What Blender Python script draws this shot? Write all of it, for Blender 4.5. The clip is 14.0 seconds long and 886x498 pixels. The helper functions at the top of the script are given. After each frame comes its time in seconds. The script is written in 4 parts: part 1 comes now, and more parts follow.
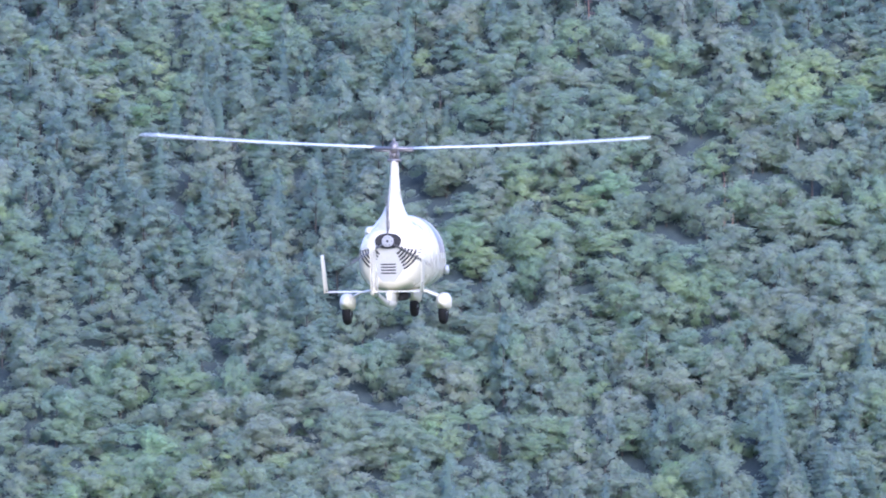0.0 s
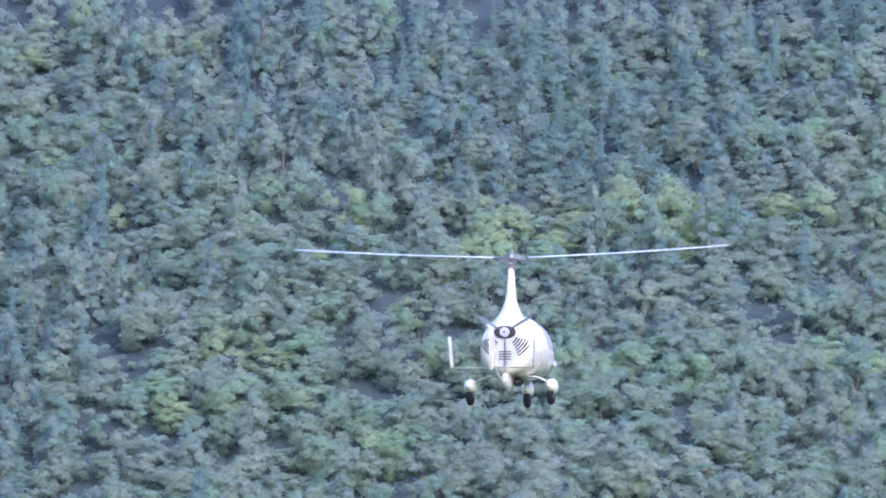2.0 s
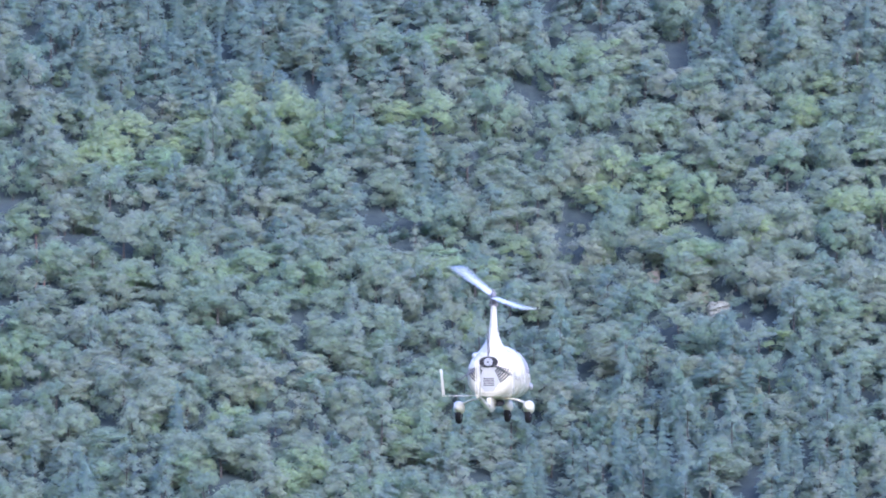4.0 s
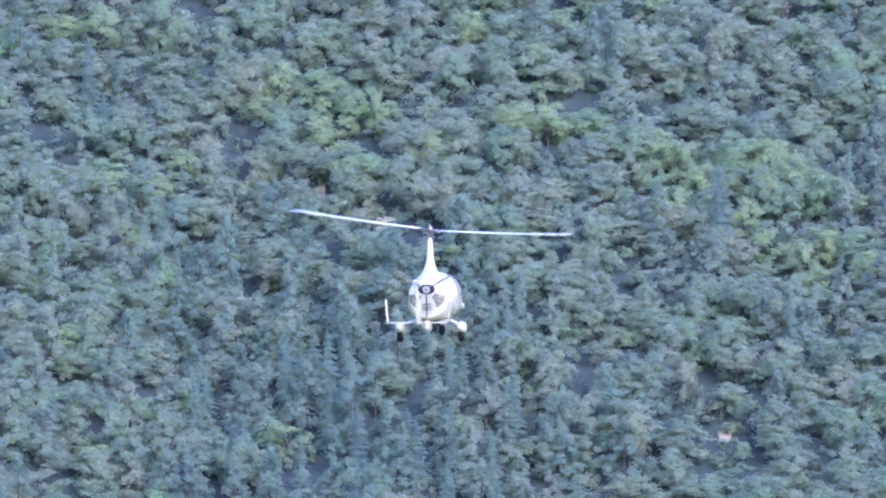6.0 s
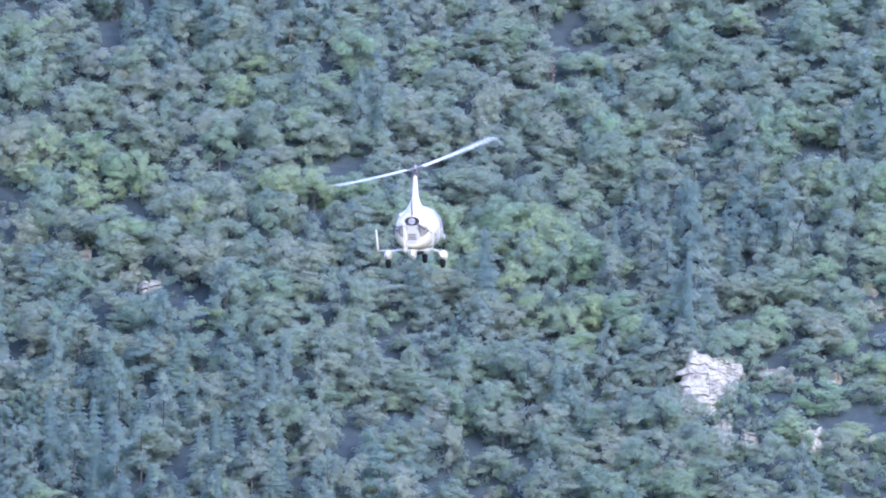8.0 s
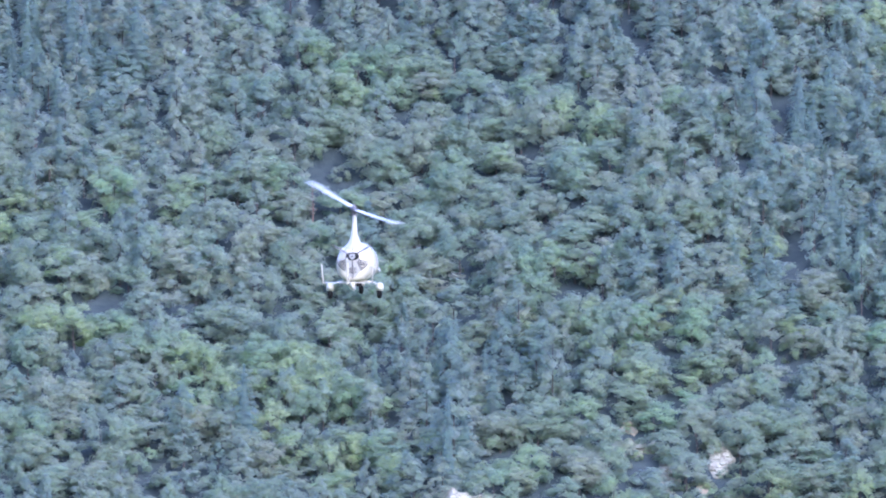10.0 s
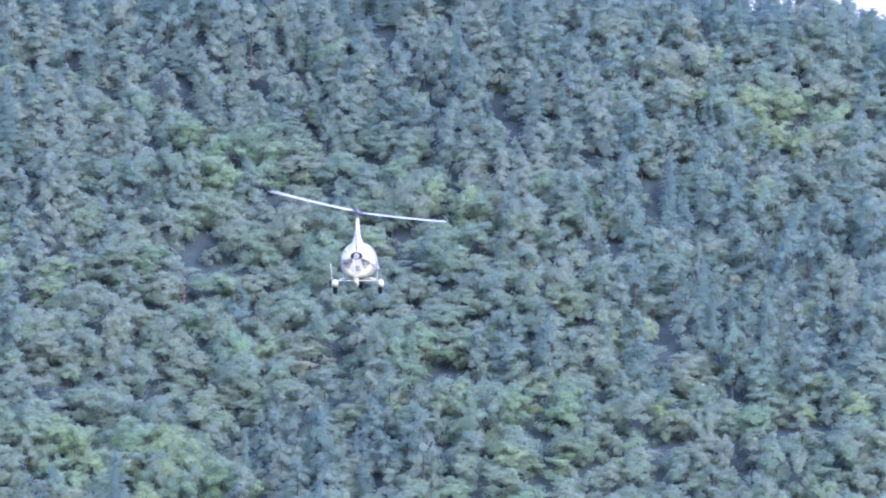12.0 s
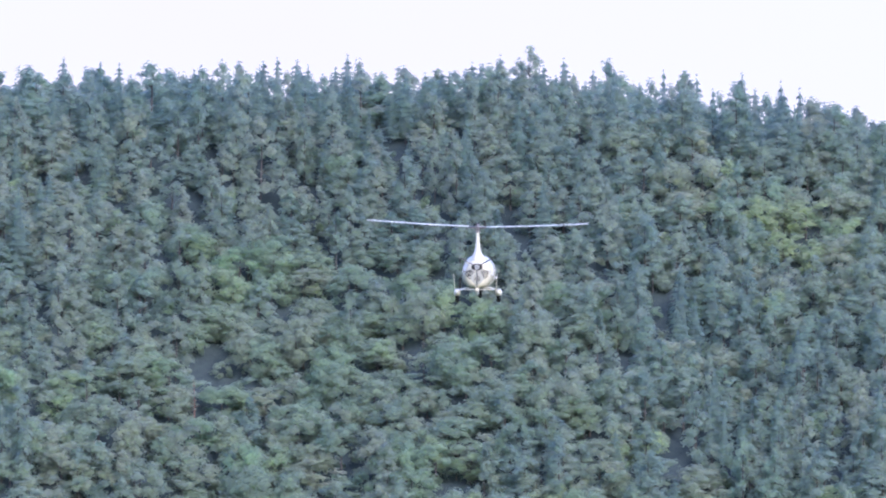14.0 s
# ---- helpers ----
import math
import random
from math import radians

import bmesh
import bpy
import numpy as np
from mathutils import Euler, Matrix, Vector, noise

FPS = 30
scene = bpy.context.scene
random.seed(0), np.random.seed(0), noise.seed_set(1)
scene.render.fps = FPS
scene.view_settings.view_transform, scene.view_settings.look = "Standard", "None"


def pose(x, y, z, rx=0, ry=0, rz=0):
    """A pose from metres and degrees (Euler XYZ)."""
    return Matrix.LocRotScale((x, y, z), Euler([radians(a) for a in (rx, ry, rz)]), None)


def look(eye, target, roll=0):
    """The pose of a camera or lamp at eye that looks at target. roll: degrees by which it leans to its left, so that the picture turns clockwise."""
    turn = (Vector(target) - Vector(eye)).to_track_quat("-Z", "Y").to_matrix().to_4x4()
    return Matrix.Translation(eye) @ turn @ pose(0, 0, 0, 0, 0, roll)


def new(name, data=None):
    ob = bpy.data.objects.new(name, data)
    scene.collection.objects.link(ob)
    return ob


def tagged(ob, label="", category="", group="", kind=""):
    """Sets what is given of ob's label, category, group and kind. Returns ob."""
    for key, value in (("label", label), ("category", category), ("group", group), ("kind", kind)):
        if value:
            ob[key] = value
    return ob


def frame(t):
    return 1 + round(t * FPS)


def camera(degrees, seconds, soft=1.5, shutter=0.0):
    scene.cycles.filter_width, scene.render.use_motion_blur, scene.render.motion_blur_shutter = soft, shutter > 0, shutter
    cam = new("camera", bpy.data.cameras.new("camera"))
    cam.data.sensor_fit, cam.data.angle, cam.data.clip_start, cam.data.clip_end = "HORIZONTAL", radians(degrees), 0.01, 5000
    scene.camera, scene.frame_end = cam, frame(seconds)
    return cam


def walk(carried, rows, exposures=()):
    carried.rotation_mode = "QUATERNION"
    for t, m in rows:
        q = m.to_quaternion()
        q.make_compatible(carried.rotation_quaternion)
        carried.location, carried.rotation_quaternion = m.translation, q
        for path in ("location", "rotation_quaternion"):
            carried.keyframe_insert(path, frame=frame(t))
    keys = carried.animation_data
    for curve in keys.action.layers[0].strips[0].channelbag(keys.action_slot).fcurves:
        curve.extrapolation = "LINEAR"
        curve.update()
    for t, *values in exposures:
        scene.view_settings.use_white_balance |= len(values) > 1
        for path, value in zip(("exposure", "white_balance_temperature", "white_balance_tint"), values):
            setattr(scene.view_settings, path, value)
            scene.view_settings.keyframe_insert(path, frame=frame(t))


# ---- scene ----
# A white gyroplane climbs away over a valley in front of a wooded mountainside; a long lens on the ground follows it.
cam = camera(4.0, 14.0, soft=2.0, shutter=0.06)
EYE = 1.7
# seconds, degrees to the right, degrees up
PAN = [
    (0.0, 0.0, 4.0), (0.5, 0.2716, 4.1977), (1.0, 0.4247, 4.4272), (1.5, 0.8695, 4.617), (2.0, 1.384, 4.7007),
    (2.5, 1.96, 4.7095), (3.0, 2.4009, 4.6787), (3.5, 2.647, 4.5289), (4.0, 3.1163, 4.2793), (4.2, 3.2914, 4.2032),
    (6.3, 4.8277, 3.8923), (6.5, 4.9573, 3.9152), (7.0, 5.2471, 3.951), (7.5, 5.4653, 4.0244), (8.0, 5.6878, 4.1842),
    (8.5, 5.9828, 4.2871), (9.0, 6.2942, 4.4431), (9.2, 6.3964, 4.5304), (11.3, 7.2498, 5.0492), (11.5, 7.2952, 5.0766),
    (12.0, 7.3619, 5.1829), (12.5, 7.3796, 5.3301), (13.0, 7.3503, 5.4942), (13.5, 7.2905, 5.6187), (14.0, 7.3141, 5.6935),
]
walk(cam, [(t, pose(0, 0, EYE, 90 + up, 0, -turn)) for t, turn, up in PAN],
     exposures=[(0.0, 0.25, 4640, 37), (9.0, 0.32, 4560, 40), (12.5, 0.38, 4620, 39), (14.0, -0.04, 4850, 34)])

# ---- light ----
SUN_UP, SUN_AZ = 24.0, 161.0  # the sun's height, and its bearing to the right of straight ahead
world = bpy.data.worlds.new("sky")
scene.world = world
world.use_nodes = True
wn, wl = world.node_tree.nodes, world.node_tree.links
wn.clear()
w_out = wn.new("ShaderNodeOutputWorld")
w_bg = wn.new("ShaderNodeBackground")
w_sky = wn.new("ShaderNodeTexSky")
w_sky.sky_type = "NISHITA"
w_sky.sun_disc = False
w_sky.sun_elevation, w_sky.sun_rotation = radians(SUN_UP), radians(SUN_AZ)
w_sky.air_density, w_sky.dust_density, w_sky.ozone_density = 1.0, 3.0, 1.5
w_bg.inputs["Strength"].default_value = 0.215
# thin bright cloud drawn over the blue
w_co = wn.new("ShaderNodeTexCoord")
w_no = wn.new("ShaderNodeTexNoise")
w_no.inputs["Scale"].default_value, w_no.inputs["Detail"].default_value = 5.0, 6.0
w_map = wn.new("ShaderNodeMapRange")
w_map.inputs["From Min"].default_value, w_map.inputs["From Max"].default_value = 0.3, 0.7
w_map.inputs["To Min"].default_value, w_map.inputs["To Max"].default_value = -0.12, 0.12
w_sep = wn.new("ShaderNodeSeparateXYZ")
wl.new(w_co.outputs["Generated"], w_sep.inputs[0])
w_up = wn.new("ShaderNodeMapRange")
w_up.inputs["From Min"].default_value, w_up.inputs["From Max"].default_value = 0.13, 0.30
w_up.inputs["To Min"].default_value, w_up.inputs["To Max"].default_value = 0.9, 0.06
wl.new(w_sep.outputs["Z"], w_up.inputs["Value"])
w_add = wn.new("ShaderNodeMath")
w_add.operation, w_add.use_clamp = "ADD", True
wl.new(w_up.outputs["Result"], w_add.inputs[1])
w_mix = wn.new("ShaderNodeMix")
w_mix.data_type = "RGBA"
w_mix.inputs[7].default_value = (5.1, 4.55, 3.5, 1)
wl.new(w_co.outputs["Generated"], w_no.inputs["Vector"])
wl.new(w_no.outputs["Fac"], w_map.inputs["Value"])
wl.new(w_map.outputs["Result"], w_add.inputs[0])
wl.new(w_add.outputs[0], w_mix.inputs[0])
w_gain = wn.new("ShaderNodeVectorMath")
w_gain.operation = "SCALE"
w_gain.inputs["Scale"].default_value = 1.7
wl.new(w_sky.outputs["Color"], w_gain.inputs[0])
wl.new(w_gain.outputs["Vector"], w_mix.inputs[6])
wl.new(w_mix.outputs[2], w_bg.inputs["Color"])
wl.new(w_bg.outputs["Background"], w_out.inputs["Surface"])
sun = new("sun", bpy.data.lights.new("sun", "SUN"))
sun.data.energy, sun.data.angle, sun.data.color = 2.3, radians(35.0), (1.0, 0.92, 0.52)
sa, se = radians(SUN_AZ), radians(SUN_UP)
sun.matrix_world = look((math.sin(sa) * math.cos(se) * 300, math.cos(sa) * math.cos(se) * 300, math.sin(se) * 300), (0, 0, 0))


# ---- materials ----
CLUMPED = 0.9  # how far a spray takes on the shading of its clump


def material(name):
    m = bpy.data.materials.new(name)
    m.use_nodes = True
    m.node_tree.nodes.clear()
    return m, m.node_tree.nodes, m.node_tree.links


def ramp(nodes, stops):
    r = nodes.new("ShaderNodeValToRGB")
    e = r.color_ramp.elements
    while len(e) < len(stops):
        e.new(0.5)
    for k, (p, c) in zip(e, stops):
        k.position, k.color = p, (*c, 1)
    return r


def leaf_material(name, stops, gloss=0.08, through_leaf=4.2, gap_share=0.54):
    """Foliage: one tone for each tree, a lighter or darker one for each spray, shaded as a soft clump, some light let through."""
    m, n, l = material(name)
    at = n.new("ShaderNodeAttribute")
    at.attribute_name = "tone"
    ob = n.new("ShaderNodeObjectInfo")
    add = n.new("ShaderNodeMath")
    add.operation = "ADD"
    fr = n.new("ShaderNodeMath")
    fr.operation = "FRACT"
    l.new(at.outputs["Fac"], add.inputs[0])
    l.new(ob.outputs["Random"], add.inputs[1])
    l.new(add.outputs[0], fr.inputs[0])
    r = ramp(n, stops)
    l.new(fr.outputs[0], r.inputs["Fac"])
    geo = n.new("ShaderNodeNewGeometry")
    tuft = n.new("ShaderNodeMapRange")
    tuft.inputs["To Min"].default_value, tuft.inputs["To Max"].default_value = 0.92, 1.09
    l.new(geo.outputs["Random Per Island"], tuft.inputs["Value"])
    # sunlit yellow-green and bluish shade between sprays, painted into the leaf colour by noise
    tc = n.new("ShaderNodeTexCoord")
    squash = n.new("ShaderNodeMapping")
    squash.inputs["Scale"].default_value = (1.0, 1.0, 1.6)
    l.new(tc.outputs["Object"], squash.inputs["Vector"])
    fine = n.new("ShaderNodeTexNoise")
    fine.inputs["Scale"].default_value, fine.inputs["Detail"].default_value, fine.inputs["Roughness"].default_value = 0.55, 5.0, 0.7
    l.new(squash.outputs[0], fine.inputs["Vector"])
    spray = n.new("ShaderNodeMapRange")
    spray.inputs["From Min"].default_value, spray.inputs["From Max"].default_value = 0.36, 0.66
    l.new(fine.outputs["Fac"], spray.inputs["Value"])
    lit_shade = ramp(n, [(0.0, (0.90, 0.92, 1.04)), (0.5, (1.0, 1.0, 1.0)), (1.0, (1.12, 1.11, 0.92))])
    l.new(spray.outputs["Result"], lit_shade.inputs["Fac"])
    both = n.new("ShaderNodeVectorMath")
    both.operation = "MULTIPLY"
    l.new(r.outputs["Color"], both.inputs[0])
    l.new(lit_shade.outputs["Color"], both.inputs[1])
    sc = n.new("ShaderNodeVectorMath")
    sc.operation = "SCALE"
    l.new(both.outputs["Vector"], sc.inputs[0])
    l.new(tuft.outputs["Result"], sc.inputs["Scale"])
    # the many leaves of a spray scatter light like the clump that they belong to
    clump = n.new("ShaderNodeAttribute")
    clump.attribute_name = "clump"
    turn = n.new("ShaderNodeVectorTransform")
    turn.vector_type, turn.convert_from, turn.convert_to = "NORMAL", "OBJECT", "WORLD"
    l.new(clump.outputs["Vector"], turn.inputs[0])
    blend = n.new("ShaderNodeMix")
    blend.data_type = "VECTOR"
    blend.inputs[0].default_value = CLUMPED
    l.new(geo.outputs["Normal"], blend.inputs[4])
    l.new(turn.outputs[0], blend.inputs[5])
    unit = n.new("ShaderNodeVectorMath")
    unit.operation = "NORMALIZE"
    l.new(blend.outputs[1], unit.inputs[0])
    p = n.new("ShaderNodeBsdfPrincipled")
    l.new(unit.outputs[0], p.inputs["Normal"])
    p.inputs["Roughness"].default_value = 0.75
    p.inputs["Specular IOR Level"].default_value = gloss
    t = n.new("ShaderNodeBsdfTranslucent")
    mix = n.new("ShaderNodeAddShader")
    out = n.new("ShaderNodeOutputMaterial")
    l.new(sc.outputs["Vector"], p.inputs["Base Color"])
    thin = n.new("ShaderNodeVectorMath")
    thin.operation = "SCALE"
    thin.inputs["Scale"].default_value = through_leaf
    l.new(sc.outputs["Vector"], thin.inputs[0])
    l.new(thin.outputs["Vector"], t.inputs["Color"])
    l.new(p.outputs[0], mix.inputs[0])
    l.new(t.outputs[0], mix.inputs[1])
    # the gaps between the leaves of a spray
    gaps = n.new("ShaderNodeBsdfTransparent")
    part_open = n.new("ShaderNodeMixShader")
    part_open.inputs[0].default_value = gap_share
    l.new(mix.outputs[0], part_open.inputs[1])
    l.new(gaps.outputs[0], part_open.inputs[2])
    l.new(part_open.outputs[0], out.inputs["Surface"])
    return m


def surface(name, stops, scale=4.0, rough=0.6, metal=0.0, bump=0.0, spec=0.5, stretch=(1, 1, 1), coat=0.0, rvar=0.1):
    """Paint, rubber, bark, rock: colour and gloss varied at two scales, with relief."""
    m, n, l = material(name)
    tc = n.new("ShaderNodeTexCoord")
    mp = n.new("ShaderNodeMapping")
    mp.inputs["Scale"].default_value = stretch
    l.new(tc.outputs["Object"], mp.inputs["Vector"])
    a = n.new("ShaderNodeTexNoise")
    a.inputs["Scale"].default_value, a.inputs["Detail"].default_value = scale, 6.0
    b = n.new("ShaderNodeTexNoise")
    b.inputs["Scale"].default_value, b.inputs["Detail"].default_value = scale * 7, 4.0
    l.new(mp.outputs[0], a.inputs["Vector"])
    l.new(mp.outputs[0], b.inputs["Vector"])
    mx = n.new("ShaderNodeMath")
    mx.operation = "MULTIPLY_ADD"
    mx.inputs[1].default_value = 0.35
    l.new(b.outputs["Fac"], mx.inputs[0])
    half = n.new("ShaderNodeMath")
    half.operation = "MULTIPLY"
    half.inputs[1].default_value = 0.65
    l.new(a.outputs["Fac"], half.inputs[0])
    l.new(half.outputs[0], mx.inputs[2])
    r = ramp(n, stops)
    l.new(mx.outputs[0], r.inputs["Fac"])
    p = n.new("ShaderNodeBsdfPrincipled")
    l.new(r.outputs["Color"], p.inputs["Base Color"])
    p.inputs["Metallic"].default_value = metal
    p.inputs["Specular IOR Level"].default_value = spec
    p.inputs["Coat Weight"].default_value = coat
    rr = n.new("ShaderNodeMapRange")
    rr.inputs["To Min"].default_value, rr.inputs["To Max"].default_value = max(rough - rvar, 0.02), min(rough + rvar, 1)
    l.new(a.outputs["Fac"], rr.inputs["Value"])
    l.new(rr.outputs[0], p.inputs["Roughness"])
    if bump:
        bu = n.new("ShaderNodeBump")
        bu.inputs["Strength"].default_value, bu.inputs["Distance"].default_value = 1.0, bump
        l.new(mx.outputs[0], bu.inputs["Height"])
        l.new(bu.outputs[0], p.inputs["Normal"])
    out = n.new("ShaderNodeOutputMaterial")
    l.new(p.outputs[0], out.inputs["Surface"])
    return m


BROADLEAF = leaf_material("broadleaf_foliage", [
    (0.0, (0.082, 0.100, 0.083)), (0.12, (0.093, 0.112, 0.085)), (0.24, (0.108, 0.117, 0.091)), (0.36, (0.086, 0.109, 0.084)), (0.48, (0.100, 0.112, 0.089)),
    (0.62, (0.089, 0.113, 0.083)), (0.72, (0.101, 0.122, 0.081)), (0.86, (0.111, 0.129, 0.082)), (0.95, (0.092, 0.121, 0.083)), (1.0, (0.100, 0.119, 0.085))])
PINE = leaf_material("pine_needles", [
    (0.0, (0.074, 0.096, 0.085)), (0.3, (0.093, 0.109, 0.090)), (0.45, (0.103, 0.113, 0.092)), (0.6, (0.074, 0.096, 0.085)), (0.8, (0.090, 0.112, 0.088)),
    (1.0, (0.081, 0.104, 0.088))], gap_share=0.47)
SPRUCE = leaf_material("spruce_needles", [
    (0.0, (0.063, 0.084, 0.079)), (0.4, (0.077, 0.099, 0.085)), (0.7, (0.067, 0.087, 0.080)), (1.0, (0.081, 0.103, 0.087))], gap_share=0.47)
# bluish, to paint haze over the shaded gaps between the trees
HAZED_UNDERGROWTH = surface("hazed_undergrowth", [(0.38, (0.042, 0.058, 0.064)), (0.62, (0.066, 0.086, 0.082))], 0.5, 0.9, bump=0.6, spec=0.1)
BARK = surface("bark", [(0.3, (0.06, 0.056, 0.05)), (0.7, (0.11, 0.10, 0.09))], 1.5, 0.9, bump=0.03, stretch=(1, 1, 0.25))
DEADWOOD = surface("weathered_deadwood", [(0.3, (0.17, 0.100, 0.080)), (0.7, (0.25, 0.165, 0.130))], 1.5, 0.85, bump=0.02, stretch=(1, 1, 0.3))
ROCK = surface("pale_limestone", [(0.34, (0.140, 0.124, 0.097)), (0.43, (0.260, 0.247, 0.194)), (0.54, (0.372, 0.366, 0.281)), (0.75, (0.437, 0.436, 0.339))], 0.5, 0.85, bump=0.15, stretch=(1.6, 1.6, 0.7))
GREY_ROCK = surface("weathered_grey_rock", [(0.30, (0.106, 0.112, 0.085)), (0.45, (0.185, 0.189, 0.146)), (0.7, (0.300, 0.311, 0.244))], 0.6, 0.9, bump=0.2, stretch=(0.8, 0.8, 2.0))
EARTH = surface("bare_earth", [(0.3, (0.234, 0.196, 0.136)), (0.7, (0.378, 0.333, 0.246))], 0.5, 0.9, bump=0.3)
MEADOW = surface("meadow_grass", [(0.3, (0.070, 0.110, 0.040)), (0.55, (0.095, 0.135, 0.050)), (0.75, (0.13, 0.14, 0.06))], 0.02, 0.9, bump=0.05, spec=0.2)
WHITE = surface("white_gelcoat", [(0.3, (0.60, 0.56, 0.415)), (0.7, (0.66, 0.62, 0.455))], 2.0, 0.28, coat=0.3)
# darker copy of the white, painting the shade on the rear panel
SHADED_WHITE = surface("shaded_white_cowling", [(0.3, (0.37, 0.365, 0.31)), (0.7, (0.44, 0.435, 0.37))], 3.0, 0.45)
BLADE = surface("blade_white", [(0.3, (0.60, 0.61, 0.55)), (0.7, (0.66, 0.67, 0.60))], 2.0, 0.35)
BLACK = surface("black_rubber", [(0.3, (0.008, 0.008, 0.008)), (0.7, (0.018, 0.018, 0.018))], 9.0, 0.8, bump=0.002, spec=0.15)
# near-black for dark fittings, and painted as the shade inside slots and openings
BLACK_AND_SHADE = surface("black_and_opening_shade", [(0.3, (0.012, 0.012, 0.013)), (0.7, (0.035, 0.034, 0.033))], 6.0, 0.8)
STEEL = surface("dull_steel", [(0.3, (0.20, 0.19, 0.18)), (0.7, (0.33, 0.31, 0.30))], 9.0, 0.4, metal=0.7)
ALLOY = surface("brushed_alloy", [(0.3, (0.50, 0.50, 0.50)), (0.7, (0.62, 0.62, 0.62))], 9.0, 0.35, metal=0.6)
CARBON = surface("carbon_prop", [(0.3, (0.07, 0.07, 0.07)), (0.7, (0.12, 0.12, 0.12))], 9.0, 0.4)
GLASS = surface("tinted_canopy_glass", [(0.3, (0.030, 0.038, 0.045)), (0.7, (0.040, 0.050, 0.058))], 1.0, 0.06, rvar=0.03)


# ---- the mountainside ----
TURN = radians(4.0)  # the slope faces back along this bearing
CT, ST = math.cos(TURN), math.sin(TURN)
FOOT, RISE = 2311.0, 0.727


def crest(u):
    """Height of the slope's upper edge: lower where the mountain falls away to the right."""
    k = np.clip((u - 160.0) / 105.0, 0, 1)
    low = np.clip((u - 245.0) / 25.0, 0, 1)
    return 299.7 - 13.2 * k * k * (3 - 2 * k) - 7.0 * low


def height(u, w):
    """Ground height at u metres along the slope and w metres out from the camera."""
    u, w = np.asarray(u, float), np.asarray(w, float)
    roll = 6.0 * np.sin(u / 61.0 + 0.7) + 4.5 * np.sin(u / 17.0 - w / 60.0 + 1.1) + 3.5 * np.sin(u / 27.0 + w / 55.0) + 2.5 * np.sin(w / 31.0 - u / 83.0)
    z = (w - FOOT - roll) * RISE
    top = crest(u)
    over = z - top
    flat = top + np.where(over < 45, over * 0.07, 3.15 - (over - 45) * 0.36)
    z = np.where(over > 0, flat, z)
    return np.maximum(z, 0.0)


def to_world(u, w):
    return u * CT + w * ST, -u * ST + w * CT


def on_slope(az, el):
    """Where the line at az degrees right and el degrees up from the camera meets the ground, as u, w."""
    a, e = radians(az) - TURN, math.tan(radians(el))
    d = np.arange(2250.0, 2900.0, 0.5)
    u, w = d * math.sin(a), d * math.cos(a)
    hit = np.nonzero(height(u, w) > EYE + d * e)[0]
    k = hit[0] if len(hit) else len(d) - 1
    return float(u[k]), float(w[k])


def sheet(name, us, ws):
    gu, gw = np.meshgrid(us, ws)
    gx, gy = to_world(gu, gw)
    gz = height(gu, gw)
    co = np.stack([gx, gy, gz], -1).reshape(-1, 3)
    nu, nw = len(us), len(ws)
    i = (np.arange(nw - 1)[:, None] * nu + np.arange(nu - 1)[None, :]).ravel()
    faces = np.stack([i, i + 1, i + nu + 1, i + nu], -1)
    me = bpy.data.meshes.new(name)
    me.from_pydata(co.tolist(), [], faces.tolist())
    me.materials.append(MEADOW)
    me.materials.append(HAZED_UNDERGROWTH)
    wood = (co[faces].mean(1)[:, 2] > 0.5).astype(np.int32)
    me.polygons.foreach_set("material_index", wood)
    me.polygons.foreach_set("use_smooth", np.ones(len(faces), bool))
    return new(name, me)


us = np.concatenate([np.arange(-5200, -420, 200.0), np.arange(-420, 420, 7.0), np.arange(420, 5201, 200.0)])
ws = np.concatenate([np.arange(-5200, 2290, 210.0), np.arange(2290, 2860, 6.0), np.arange(2860, 5201, 90.0)])
tagged(sheet("ground", us, ws), "grassy valley floor rising into a steep wooded mountainside", "ground", kind="structure")


# ---- trees: shapes ----
rng = np.random.default_rng(7)


class Soup:
    """Polygons gathered as arrays, each corner with the outward direction of the clump that it belongs to."""

    def __init__(self):
        self.v, self.f, self.c, self.n = [], [], [], 0

    def mesh(self, verts, faces, outs=None):
        self.v.extend(verts)
        self.c.extend(outs if outs is not None else [(0.0, 0.0, 1.0)] * len(verts))
        self.f.extend([tuple(i + self.n for i in f) for f in faces])
        self.n += len(verts)


CORE_V = [Vector(p).normalized() for p in ((1, 0, 0), (0.1, 1, 0), (-1, 0.1, 0), (0, -1, 0.1), (0, 0, 1), (0, 0, -1))]
CORE_F = [(0, 1, 4), (1, 2, 4), (2, 3, 4), (3, 0, 4), (1, 0, 5), (2, 1, 5), (3, 2, 5), (0, 3, 5)]


def fuller(spread):
    """A bearing: on this steep slope the crowns are fullest on the open, downhill side."""
    return -math.pi / 2 + rng.normal(0, spread)


